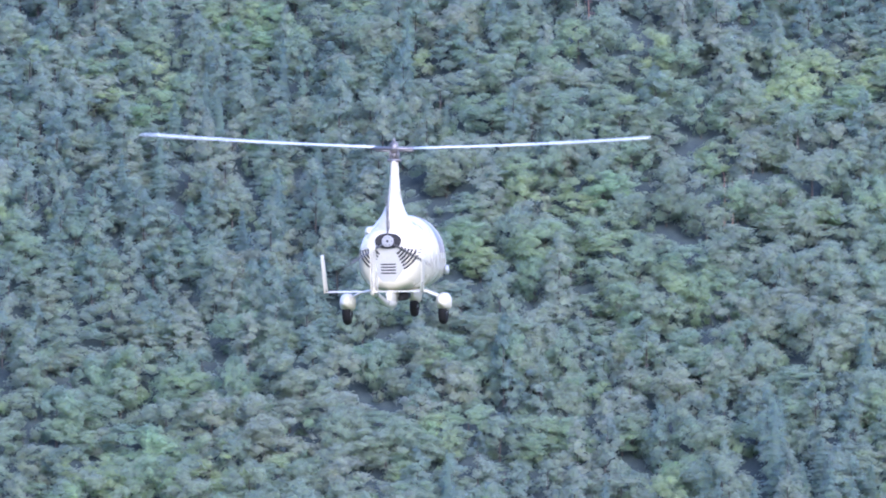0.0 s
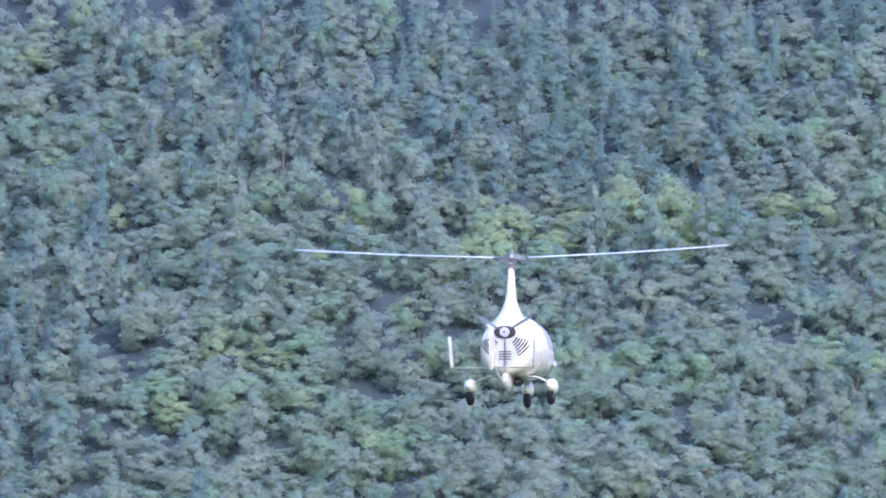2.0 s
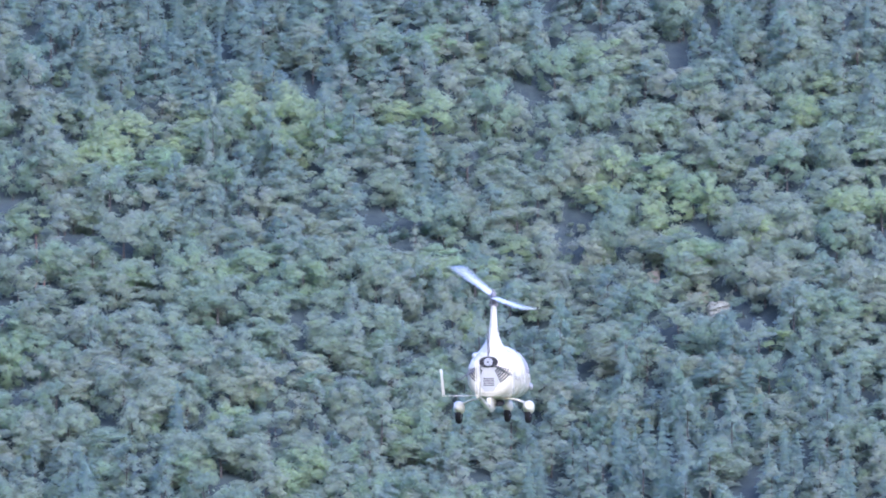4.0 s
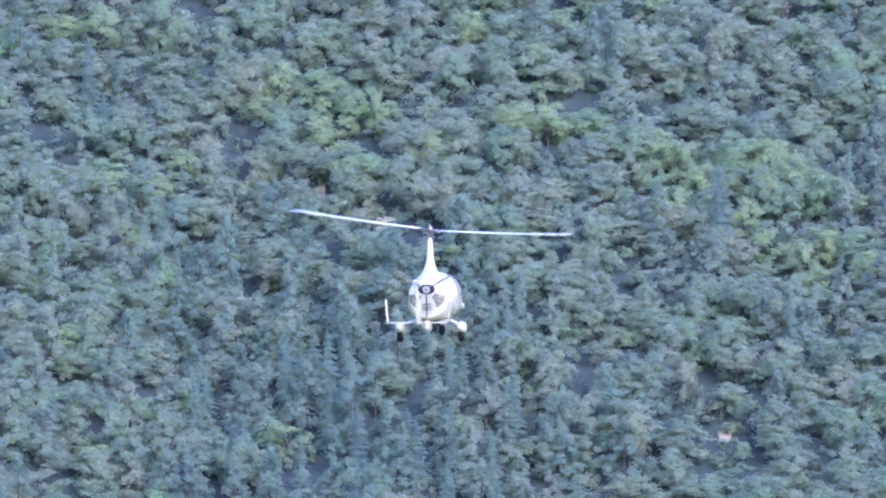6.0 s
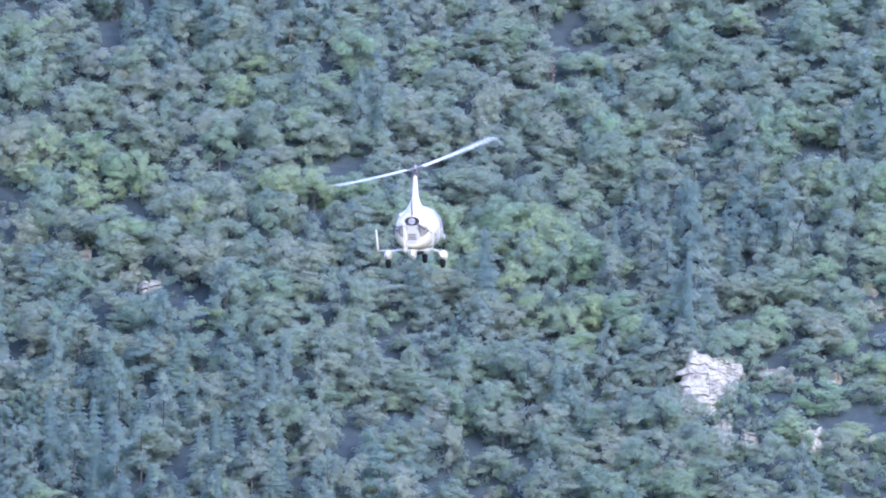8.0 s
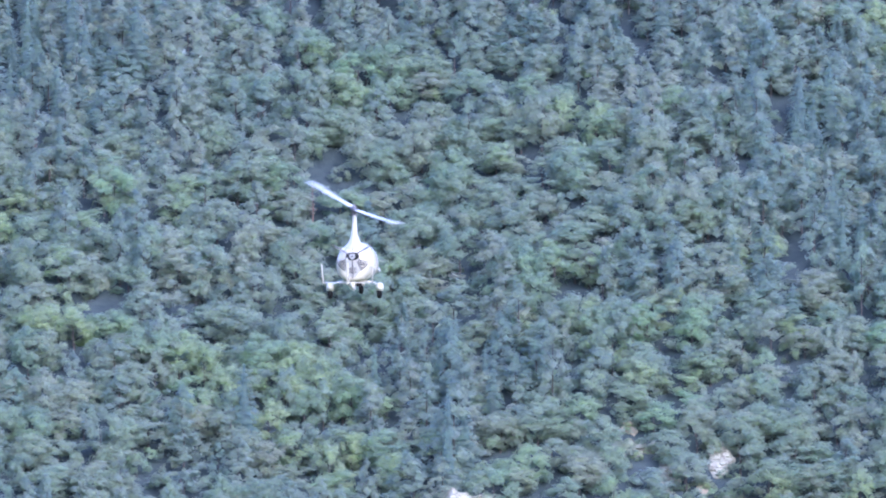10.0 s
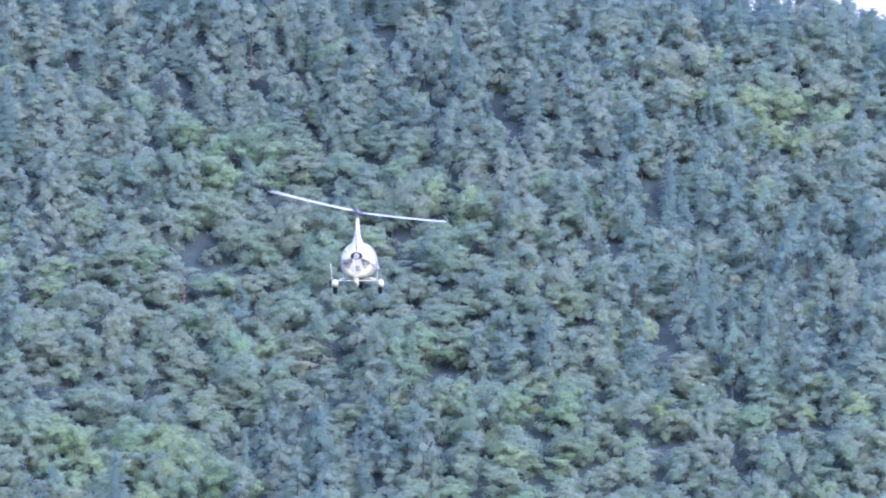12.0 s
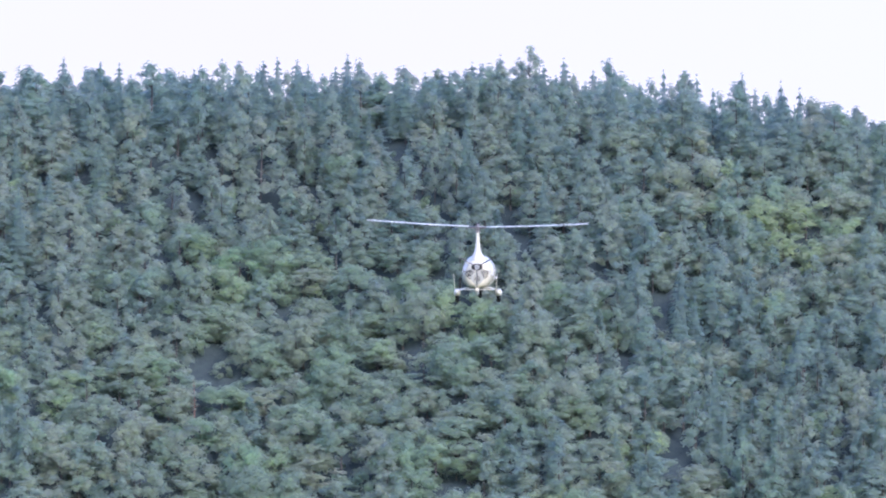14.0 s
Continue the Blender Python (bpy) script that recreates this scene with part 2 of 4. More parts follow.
def spray(soup, at, face, size, out, long=1.0):
    """One pointed spray of leaves: a bent triangle or a kite turned to face, wider than high by the factor long."""
    n = Vector(face).normalized()
    side = n.cross(Vector((0, 0, 1)))
    side = side.normalized() if side.length > 0.05 else Vector((1, 0, 0))
    down = n.cross(side)
    if long > 1.2:
        t = rng.normal(0, 0.3)
    else:
        t = rng.uniform(0, 6.28)
    side, down = side * math.cos(t) + down * math.sin(t), down * math.cos(t) - side * math.sin(t)
    c, a, b = Vector(at), size * long * rng.uniform(0.7, 1.25), size / long ** 0.5 * rng.uniform(0.7, 1.25)
    pts = [c - side * a * 0.55 - n * 0.12 * size, c + side * a * 0.5 + down * b * rng.uniform(-0.2, 0.3), c + down * b * 0.6 * (1 if rng.random() < 0.5 else -1) + side * a * rng.uniform(-0.2, 0.2)]
    if (pts[1] - pts[0]).cross(pts[2] - pts[0]).dot(Vector(out)) < 0:
        pts[1], pts[2] = pts[2], pts[1]
    soup.mesh([tuple(p) for p in pts], [(0, 1, 2)], [tuple(out)] * 3)


def clump(soup, c, r, flat, axis, n, size, long=1.0):
    """A bough's end: a knobbly core with sprays standing off it. axis: the way out from the crown's middle."""
    c, axis = Vector(c), Vector(axis).normalized()
    vs, os = [], []
    for d in CORE_V:
        vs.append(tuple(c + Vector((d.x, d.y, d.z * flat)) * r * 0.82 * rng.uniform(0.75, 1.15)))
        os.append(tuple((d * 0.34 + axis * 0.7 + Vector((0, 0, 0.1))).normalized()))
    soup.mesh(vs, CORE_F, os)
    for _ in range(n):
        d = Vector(rng.normal(0, 1, 3)).normalized()
        if d.dot(axis) < -0.25 or d.z < -0.6:
            d = (d + axis * 1.1 + Vector((0, 0, 0.5))).normalized()
        q = r * rng.uniform(0.62, 1.22)
        out = (d * 0.34 + axis * 0.7 + Vector((0, 0, 0.1))).normalized()
        face = d + Vector((0, 0, 0.35)) + Vector(rng.normal(0, 0.35, 3))
        spray(soup, c + Vector((d.x * q, d.y * q, d.z * q * flat)), face, size, out, long)


def broadleaf_crown(h, r, n=26, boughs=18, size=0.9):
    """A rounded crown heaped up from leafy boughs of uneven size."""
    s = Soup()
    mid = Vector((0, 0, h * 0.56))
    for i in range(boughs):
        k = (i + 0.5) / boughs
        z = 0.95 - 1.85 * k + rng.normal(0, 0.08)
        q = math.sqrt(max(0.05, 1 - min(0.95, z * z)))
        a = fuller(1.25) if i > 1 else rng.uniform(0, 6.28)
        d = Vector((q * math.cos(a), q * math.sin(a), z))
        br = r * rng.uniform(0.28, 0.43)
        g = rng.uniform(0.58, 0.8)
        at = mid + Vector((d.x * r * g, d.y * r * g, d.z * h * 0.40 * rng.uniform(0.8, 1.08)))
        clump(s, at, br, rng.uniform(0.62, 0.85), d + Vector((0, -0.2, 0.2)), n, size)
    return s


def pine_crown(h, r, n=25, boughs=17, size=0.9):
    """A pine: flat plates of needles at the ends of level boughs, open between, to a blunt top."""
    s = Soup()
    for i in range(boughs):
        k = 0.10 + 0.87 * i / (boughs - 1)
        q = r * (1 - max(0.0, k - 0.3) ** 1.6 * 1.45) * rng.uniform(0.45, 0.8)
        a = fuller(1.25)
        br = r * (0.56 - 0.30 * k) * rng.uniform(0.85, 1.2)
        if i > boughs - 3:
            q = 0.1
        clump(s, (q * math.cos(a), q * math.sin(a), h * k + 0.1 * q), br, rng.uniform(0.5, 0.75) if i < boughs - 2 else 1.1, (math.cos(a), math.sin(a) - 0.2, 0.25), n, size, 1.3)
    return s


def spruce_crown(h, r, tiers=13, arms=7, n=6, size=0.85):
    """A spruce: tiers of drooping boughs on a narrow cone, ragged at the rim, to a thin top."""
    s = Soup()
    rings, seg = 6, 7
    vs, os = [], []
    for i in range(rings + 1):
        k = i / rings
        for j in range(seg):
            a = 2 * math.pi * (j + 0.5 * (i % 2)) / seg
            q = max(0.04, 0.5 * r * (1 - k) ** 0.85 * rng.uniform(0.8, 1.15) * (0.75 if i == 0 else 1))
            vs.append((q * math.cos(a), q * math.sin(a), h * (0.1 + 0.88 * k)))
            os.append((0.95 * math.cos(a), 0.95 * math.sin(a), 0.3))
    s.mesh(vs, [(i * seg + j, i * seg + (j + 1) % seg, (i + 1) * seg + (j + 1) % seg, (i + 1) * seg + j) for i in range(rings) for j in range(seg)], os)
    for i in range(tiers):
        k = (i + rng.uniform(-0.25, 0.25)) / tiers
        for j in range(arms):
            a = fuller(1.3)
            reach = r * (1 - max(0, k)) ** 0.7 * rng.uniform(0.75, 1.2) + 0.15
            for _ in range(n):
                g = rng.uniform(0.55, 1.0)
                b = a + rng.normal(0, 0.16)
                at = (reach * g * math.cos(b), reach * g * math.sin(b), h * (0.1 + 0.88 * k) - 0.22 * reach * g * g + rng.normal(0, 0.1))
                spray(s, at, (math.cos(b), math.sin(b), 0.9), size * (1.15 - 0.55 * k), Vector((math.cos(b), math.sin(b) - 0.15, 0.3 + 0.5 * (g - 0.6))).normalized(), 1.35)
    for _ in range(6):
        spray(s, (rng.normal(0, 0.08), rng.normal(0, 0.08), h * rng.uniform(0.94, 1.02)), (0, -1, 0.2), 0.5, (0, -0.9, 0.4))
    return s


def trunk_soup(h, r, limbs=4):
    """A tapered trunk with a few limbs."""
    s = Soup()

    def limb(p, q, a, b, seg=5):
        p, q = Vector(p), Vector(q)
        d = (q - p).normalized()
        x = d.orthogonal().normalized()
        y = d.cross(x)
        vs = []
        for c, k in ((p, a), (q, b)):
            vs += [tuple(c + (x * math.cos(t) + y * math.sin(t)) * k) for t in np.linspace(0, 2 * math.pi, seg + 1)[:-1]]
        s.mesh(vs, [(i, (i + 1) % seg, seg + (i + 1) % seg, seg + i) for i in range(seg)])

    bend = (rng.uniform(-0.2, 0.2), rng.uniform(-0.2, 0.2), h * 0.5)
    limb((0, 0, -1.2), bend, r, r * 0.7)
    limb(bend, (bend[0] * 1.5, bend[1] * 1.5, h * 0.95), r * 0.7, r * 0.15)
    for k in range(limbs):
        a = rng.uniform(0, 6.28)
        z = h * rng.uniform(0.3, 0.75)
        q = h * rng.uniform(0.12, 0.2)
        limb((bend[0] * z / h, bend[1] * z / h, z), (math.cos(a) * q, math.sin(a) * q, z + q * 0.7), r * 0.35, r * 0.1, 4)
    return s


def soup_arrays(s):
    """Corners, and the faces as quads (a triangle repeats its last corner)."""
    return np.array(s.v, np.float32), s.f


def outward(s):
    return np.array(s.c, np.float32)


VARIANTS = {"broadleaf": [], "pine": [], "spruce": []}
for k in range(9):
    VARIANTS["broadleaf"].append((broadleaf_crown(10.0, rng.uniform(3.9, 4.6)), trunk_soup(7.5, 0.22)))
for k in range(3):  # bushes
    VARIANTS["broadleaf"].append((broadleaf_crown(4.2, 2.8, 24, 6, 0.95), trunk_soup(2.5, 0.1, 0)))
for k in range(7):
    VARIANTS["pine"].append((pine_crown(11.5, rng.uniform(3.0, 3.8)), trunk_soup(11.0, 0.2)))
for k in range(5):
    VARIANTS["spruce"].append((spruce_crown(13.0, rng.uniform(3.1, 3.7)), trunk_soup(11.5, 0.2, 0)))
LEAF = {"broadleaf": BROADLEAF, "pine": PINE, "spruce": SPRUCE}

# ---- rock outcrops: bearing, height angle, width, height of each ----
OUTCROPS = [
    (6.895, 3.595, 12.5, 13.5), (6.95, 3.40, 4.5, 7.0), (7.19, 3.655, 9.0, 5.5), (7.65, 3.965, 9.0, 4.8), (7.80, 3.82, 4.5, 8.0), (8.03, 3.90, 5.5, 9.0),
    (8.02, 3.59, 9.0, 4.5), (7.345, 3.36, 5.5, 7.5), (7.765, 3.245, 5.6, 8.6), (7.66, 3.37, 8.0, 4.5), (4.36, 4.055, 5.0, 5.0), (4.28, 4.10, 5.0, 5.0), (7.07, 3.36, 3.5, 7.0),
]
BARE = [(4.07, 4.15, 2.2), (5.90, 3.05, 2.2), (7.0, 3.80, 2.0), (7.62, 3.99, 2.2), (7.45, 3.60, 2.5), (7.75, 3.55, 2.5), (7.95, 3.72, 2.0)]
clear = []
outcrop_sites = []
for az, el, wd, ht in OUTCROPS:
    u, w = on_slope(az, el - 0.35 * math.degrees(ht / 2600.0))
    outcrop_sites.append((u, w, wd, ht))
    clear.append((u, w - 6.0 if ht > 12 else w - 9.0, wd * 0.5 + (0.3 if ht > 12 else 1.0), 5.0 + ht * 0.42 if ht > 12 else 8.5))
for az, el, size in BARE:
    u, w = on_slope(az, el)
    clear.append((u, w - 5, size * 1.0, 7.0))

# ---- dead trees: bearing, height angle, height, radius, label ----
DEAD = [
    (0.66, 4.99, 13.0, 0.22, "bare reddish dead conifer standing among green trees"),
    (1.275, 4.14, 11.5, 0.28, "reddish dead trunk standing on the wooded slope"),
    (1.312, 4.14, 10.0, 0.25, "broken reddish dead trunk beside another"),
    (6.18, 4.93, 10.5, 0.18, "thin pale dead stem standing among green trees"),
    (-0.30, 5.56, 9.0, 0.18, "thin pale dead stem standing among green trees")]
dead_sites = [on_slope(d[0], d[1]) for d in DEAD]

# ---- where the trees stand ----
STANDS = []  # kind, variant, u, w, height factor, width factor, turn, tone
# groves of brighter broadleaved trees: bearing, height angle, and their half sizes
FRESH = [
    (2.1, 4.83, 0.65, 0.11), (6.05, 4.26, 0.45, 0.22), (6.3, 3.85, 0.35, 0.16), (7.9, 4.20, 0.65, 0.20), (4.1, 4.56, 0.35, 0.14), (3.3, 4.30, 0.3, 0.10),
    (0.04, 3.24, 0.13, 0.14), (0.6, 4.26, 0.30, 0.12), (0.14, 4.03, 0.16, 0.08), (-0.9, 5.0, 0.2, 0.12), (-1.4, 4.72, 0.25, 0.12), (1.68, 4.77, 0.3, 0.14),
    (-1.5, 3.0, 0.4, 0.12), (-0.9, 3.05, 0.25, 0.1), (5.18, 4.46, 0.2, 0.15), (4.2, 4.36, 0.3, 0.09), (6.1, 4.22, 0.3, 0.14), (7.66, 4.52, 0.45, 0.08),
    (8.86, 5.77, 0.28, 0.10), (8.4, 5.93, 0.16, 0.06), (7.3, 3.5, 0.5, 0.2), (8.0, 3.7, 0.4, 0.2), (1.0, 2.95, 0.15, 0.1), (8.9, 4.4, 0.4, 0.1)]
# dark hollows where no tree stands
HOLLOWS = [
    (1.40, 3.99, 0.06, 0.05), (-0.37, 3.36, 0.07, 0.05), (-0.10, 4.25, 0.05, 0.06), (-0.65, 4.70, 0.05, 0.05), (0.55, 5.02, 0.06, 0.04), (2.36, 5.05, 0.08, 0.045),
    (3.53, 5.0, 0.07, 0.05), (3.68, 4.46, 0.09, 0.05), (2.26, 4.45, 0.05, 0.06), (1.22, 4.54, 0.06, 0.06), (1.42, 4.04, 0.08, 0.05), (3.65, 4.47, 0.07, 0.05),
    (5.34, 4.56, 0.06, 0.07), (6.42, 4.28, 0.06, 0.04), (5.0, 3.65, 0.08, 0.05), (5.47, 3.83, 0.06, 0.05), (3.96, 3.0, 0.08, 0.05), (3.8, 3.92, 0.06, 0.05),
    (5.46, 5.47, 0.12, 0.06), (5.24, 4.59, 0.10, 0.06), (6.46, 4.34, 0.07, 0.06), (6.92, 4.55, 0.09, 0.06), (5.42, 3.89, 0.10, 0.08), (7.54, 4.08, 0.07, 0.05),
    (6.84, 4.56, 0.07, 0.06), (8.35, 4.33, 0.11, 0.06), (7.75, 4.42, 0.05, 0.04), (6.0, 3.3, 0.08, 0.05), (6.7, 3.5, 0.05, 0.08), (5.9, 5.75, 0.05, 0.05),
    (-1.6, 3.5, 0.07, 0.05), (-1.2, 3.75, 0.07, 0.04), (-1.7, 4.3, 0.06, 0.05), (0.9, 3.3, 0.05, 0.05), (6.33, 5.25, 0.05, 0.06), (8.6, 5.3, 0.05, 0.05)]


def grove(az, el):
    return max(math.exp(-((az - a) / b) ** 2 - ((el - e) / c) ** 2) for a, e, b, c in FRESH)


def hollow(az, el):
    return any(((az - a) / b) ** 2 + ((el - e) / c) ** 2 < 1 for a, e, b, c in HOLLOWS)


step = 6.3
row = 0
w = FOOT + 140.0
while w < 2800.0:
    u = -300.0 + (row % 2) * step * 0.5
    while u < 268.0:
        uu, ww = u + rng.uniform(-3.0, 3.0), w + rng.uniform(-2.8, 2.8)
        u += step * rng.uniform(0.85, 1.15)
        z = float(height(uu, ww))
        top = float(crest(uu))
        behind = ww - (FOOT + top / RISE)
        if behind > 75 or z < 106:
            continue
        az = math.degrees(math.atan2(uu, ww)) + 4.0
        el = math.degrees(math.atan2(z - EYE + 5, math.hypot(uu, ww)))
        # the far edges of the wood are thinner
        outer = el > 5.75 + max(0.0, az - 3.5) * 0.55 or el < 2.65 + max(0.0, az - 6.5) * 0.45 or az < -2.15 or az > 9.45
        if outer and rng.random() < 0.62:
            continue
        shrub = any(abs(uu - a) < c and abs(ww - b) < d for a, b, c, d in clear)
        if not shrub and hollow(az, el):
            if rng.random() < 0.9:
                # bushes held to the lowest leaf tones, chosen to paint the hollow's shade
                STANDS.append(("broadleaf", int(rng.integers(9, 12)), uu, ww, rng.uniform(0.6, 1.1), rng.uniform(0.8, 1.3), rng.uniform(-50, 50), rng.uniform(0, 0.1), -99.0, 0.0, 0.0))
            continue
        if any(abs(uu - a) < 2.2 and -9 < ww - b < -2 for a, b in dead_sites):
            continue
        g = grove(az, el)
        m = 0.5 + 0.5 * math.sin(uu / 37.0 + 1.3) * math.sin(ww / 29.0 + uu / 90.0) + rng.normal(0, 0.28)
        high = np.clip((el - 4.9) / 0.9, 0, 1)
        if behind > -6:
            kind = "spruce" if rng.random() < 0.4 else "pine"
        elif g > 0.35 + rng.normal(0, 0.15):
            kind = "broadleaf"
        elif m < 0.06 + 0.2 * high:
            kind = "spruce" if rng.random() < 0.5 else "pine"
        elif m < 0.36 + 0.5 * high:
            kind = "pine"
        else:
            kind = "broadleaf"
        hs = float(np.clip(rng.normal(0.92, 0.2), 0.55, 1.45))
        ws_ = float(np.clip(rng.normal(1.16, 0.2), 0.7, 1.6))
        rough = 0.5 + 0.9 * noise.noise(Vector((uu / 15.0, ww / 15.0, 3.0)))
        if behind > -4:
            k = float(np.clip((uu - 165.0) / 45.0, 0, 1))
            hs = float(np.clip(rng.normal(0.96, 0.16), 0.6, 1.2)) * (1 + 0.22 * k) * (0.92 + 0.12 * rough)
            hs, ws_ = hs * 1.06, ws_ * 1.12
            if behind > 30 and rng.random() < 0.35:
                continue
        else:
            hs *= 0.72 + 0.38 * rough
            if kind != "broadleaf":
                hs, ws_ = hs * 1.22, ws_ * 0.88
        if 6.95 < az < 8.5 and 3.38 < el < 4.12 and behind < -20 and not shrub:
            kind, hs, ws_ = "broadleaf", rng.uniform(0.6, 1.0), rng.uniform(1.0, 1.45)
        if shrub:
            kind, hs, ws_ = "broadleaf", rng.uniform(0.18, 0.34), rng.uniform(0.3, 0.5)
        drift = 0.5 + 0.5 * math.sin(uu / 23.0 + 2.0 * math.sin(ww / 17.0)) * math.sin(ww / 19.0 + uu / 47.0)
        tone = float(np.clip(0.3 * drift + rng.uniform(0, 0.38), 0, 0.66))
        if kind == "broadleaf" and (g > rng.uniform(0.15, 0.95) or rng.random() < 0.05):
            tone = rng.uniform(0.68, 0.98)
        STANDS.append((kind, int(rng.integers(0, 9 if kind == "broadleaf" else len(VARIANTS[kind]))), uu, ww, hs, ws_, rng.uniform(-50, 50), tone, behind, az, el))
        # low growth between the trees
        if not outer and behind < -4 and rng.random() < 0.65:
            STANDS.append(("broadleaf", int(rng.integers(9, 12)), uu + rng.uniform(2.2, 4.2), ww + rng.uniform(-3, 1), rng.uniform(0.8, 1.5), rng.uniform(0.8, 1.4), rng.uniform(-50, 50), rng.uniform(0, 0.66), -99.0, 0.0, 0.0))
    w += step * 0.87
    row += 1

# scrub in the clearings
for a, b, c, d in clear:
    for _ in range(int(c * d * 0.4)):
        uu, ww = a + rng.uniform(-c, c) * 1.2, b + rng.uniform(-d, d * 0.9)
        STANDS.append(("broadleaf", int(rng.integers(9, 12)), uu, ww, rng.uniform(0.3, 0.6), rng.uniform(0.35, 0.65), rng.uniform(-50, 50), rng.uniform(0, 0.9), -99.0, 0.0, 0.0))

# single trees: the skyline conifers, and the broadleaved trees about the crags
SINGLE = set()
for i, t in enumerate(STANDS):
    if t[8] > -3 and t[8] < 26 and t[9] > 5.3 and len(SINGLE) < 190:
        SINGLE.add(i)
for i, t in enumerate(STANDS):
    if 6.4 < t[9] < 8.3 and 3.45 < t[10] < 4.25 and t[0] == "broadleaf" and len(SINGLE) < 290:
        SINGLE.add(i)


def mesh_from(name, verts, faces, mat, tones=None, outs=None):
    me = bpy.data.meshes.new(name)
    n = np.array([len(f) for f in faces], np.int32) if isinstance(faces, list) else faces[1]
    flat = np.concatenate([np.array(f, np.int32) for f in faces]) if isinstance(faces, list) else faces[0]
    me.vertices.add(len(verts))
    me.vertices.foreach_set("co", np.ascontiguousarray(verts, np.float32).ravel())
    me.loops.add(len(flat))
    me.loops.foreach_set("vertex_index", flat)
    me.polygons.add(len(n))
    me.polygons.foreach_set("loop_start", np.concatenate([[0], np.cumsum(n)[:-1]]).astype(np.int32))
    if tones is not None:
        at = me.attributes.new("tone", "FLOAT", "POINT")
        at.data.foreach_set("value", np.ascontiguousarray(tones, np.float32))
    if outs is not None:
        at = me.attributes.new("clump", "FLOAT_VECTOR", "POINT")
        at.data.foreach_set("vector", np.ascontiguousarray(outs, np.float32).ravel())
    me.polygons.foreach_set("use_smooth", np.ones(len(n), bool))
    me.update(calc_edges=True)
    me.validate()
    me.materials.append(mat)
    return me


def stand_matrix(t):
    kind, k, u, w, hs, wsc, turn, tone = t[:8]
    x, y = to_world(u, w)
    c, s = math.cos(radians(turn)), math.sin(radians(turn))
    m = np.array([[c * wsc, -s * wsc, 0], [s * wsc, c * wsc, 0], [0, 0, hs]])
    return m, np.array([x, y, float(height(u, w)) - 0.25])


def wood(name, kind, label, which):
    """All the trees of one kind that cannot be told apart, as one growth: stems and foliage."""
    for piece, mat in ((0, LEAF[kind]), (1, BARK)):
        vs, fl, ns, tn, cl, count = [], [], [], [], [], 0
        cache = []
        for pair in VARIANTS[kind]:
            v, f = soup_arrays(pair[piece])
            cache.append((v, np.concatenate([np.array(q, np.int32) for q in f]), np.array([len(q) for q in f], np.int32), outward(pair[piece])))
        for t in which:
            v, f, n, c = cache[t[1]]
            m, o = stand_matrix(t)
            cl.append(c @ (m / np.array([t[5], t[5], t[4]])).T)
            vs.append(v @ m.T + o)
            fl.append(f + count)
            ns.append(n)
            tn.append(np.full(len(v), t[7]))
            count += len(v)
        me = mesh_from(name, np.concatenate(vs), (np.concatenate(fl), np.concatenate(ns)), mat, np.concatenate(tn), np.concatenate(cl))
        if piece == 0:
            top = tagged(new(name, me), label, "forest", kind="stuff")
        else:
            ob = new("stems", me)
            ob.parent = top


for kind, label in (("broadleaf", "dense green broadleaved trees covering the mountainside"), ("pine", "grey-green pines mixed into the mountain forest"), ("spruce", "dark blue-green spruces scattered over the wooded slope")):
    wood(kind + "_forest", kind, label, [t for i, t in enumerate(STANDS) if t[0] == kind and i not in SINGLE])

TREE = {}
for kind in VARIANTS:
    for k, (crown, stem) in enumerate(VARIANTS[kind]):
        cv, cf = soup_arrays(crown)
        tv, tf = soup_arrays(stem)
        TREE[kind, k] = (mesh_from("crown", cv, cf, LEAF[kind], np.zeros(len(cv)), outward(crown)), mesh_from("trunk", tv, tf, BARK))
TREE_LABEL = {"broadleaf": "leafy green broadleaved tree growing beside pale crags", "pine": "grey-green pine standing on the mountain ridge", "spruce": "dark pointed spruce standing on the mountain ridge"}
for i in sorted(SINGLE):
    t = STANDS[i]
    m, o = stand_matrix(t)
    top = new(t[0] + "_tree")
    top.matrix_world = Matrix.LocRotScale(o, Euler((0, 0, radians(t[6]))), (t[5], t[5], t[4]))
    tagged(top, TREE_LABEL[t[0]], "tree", "trees on the slope")
    for name, me in zip(("crown", "trunk"), TREE[t[0], t[1]]):
        ob = new(name, me)
        ob.parent = top


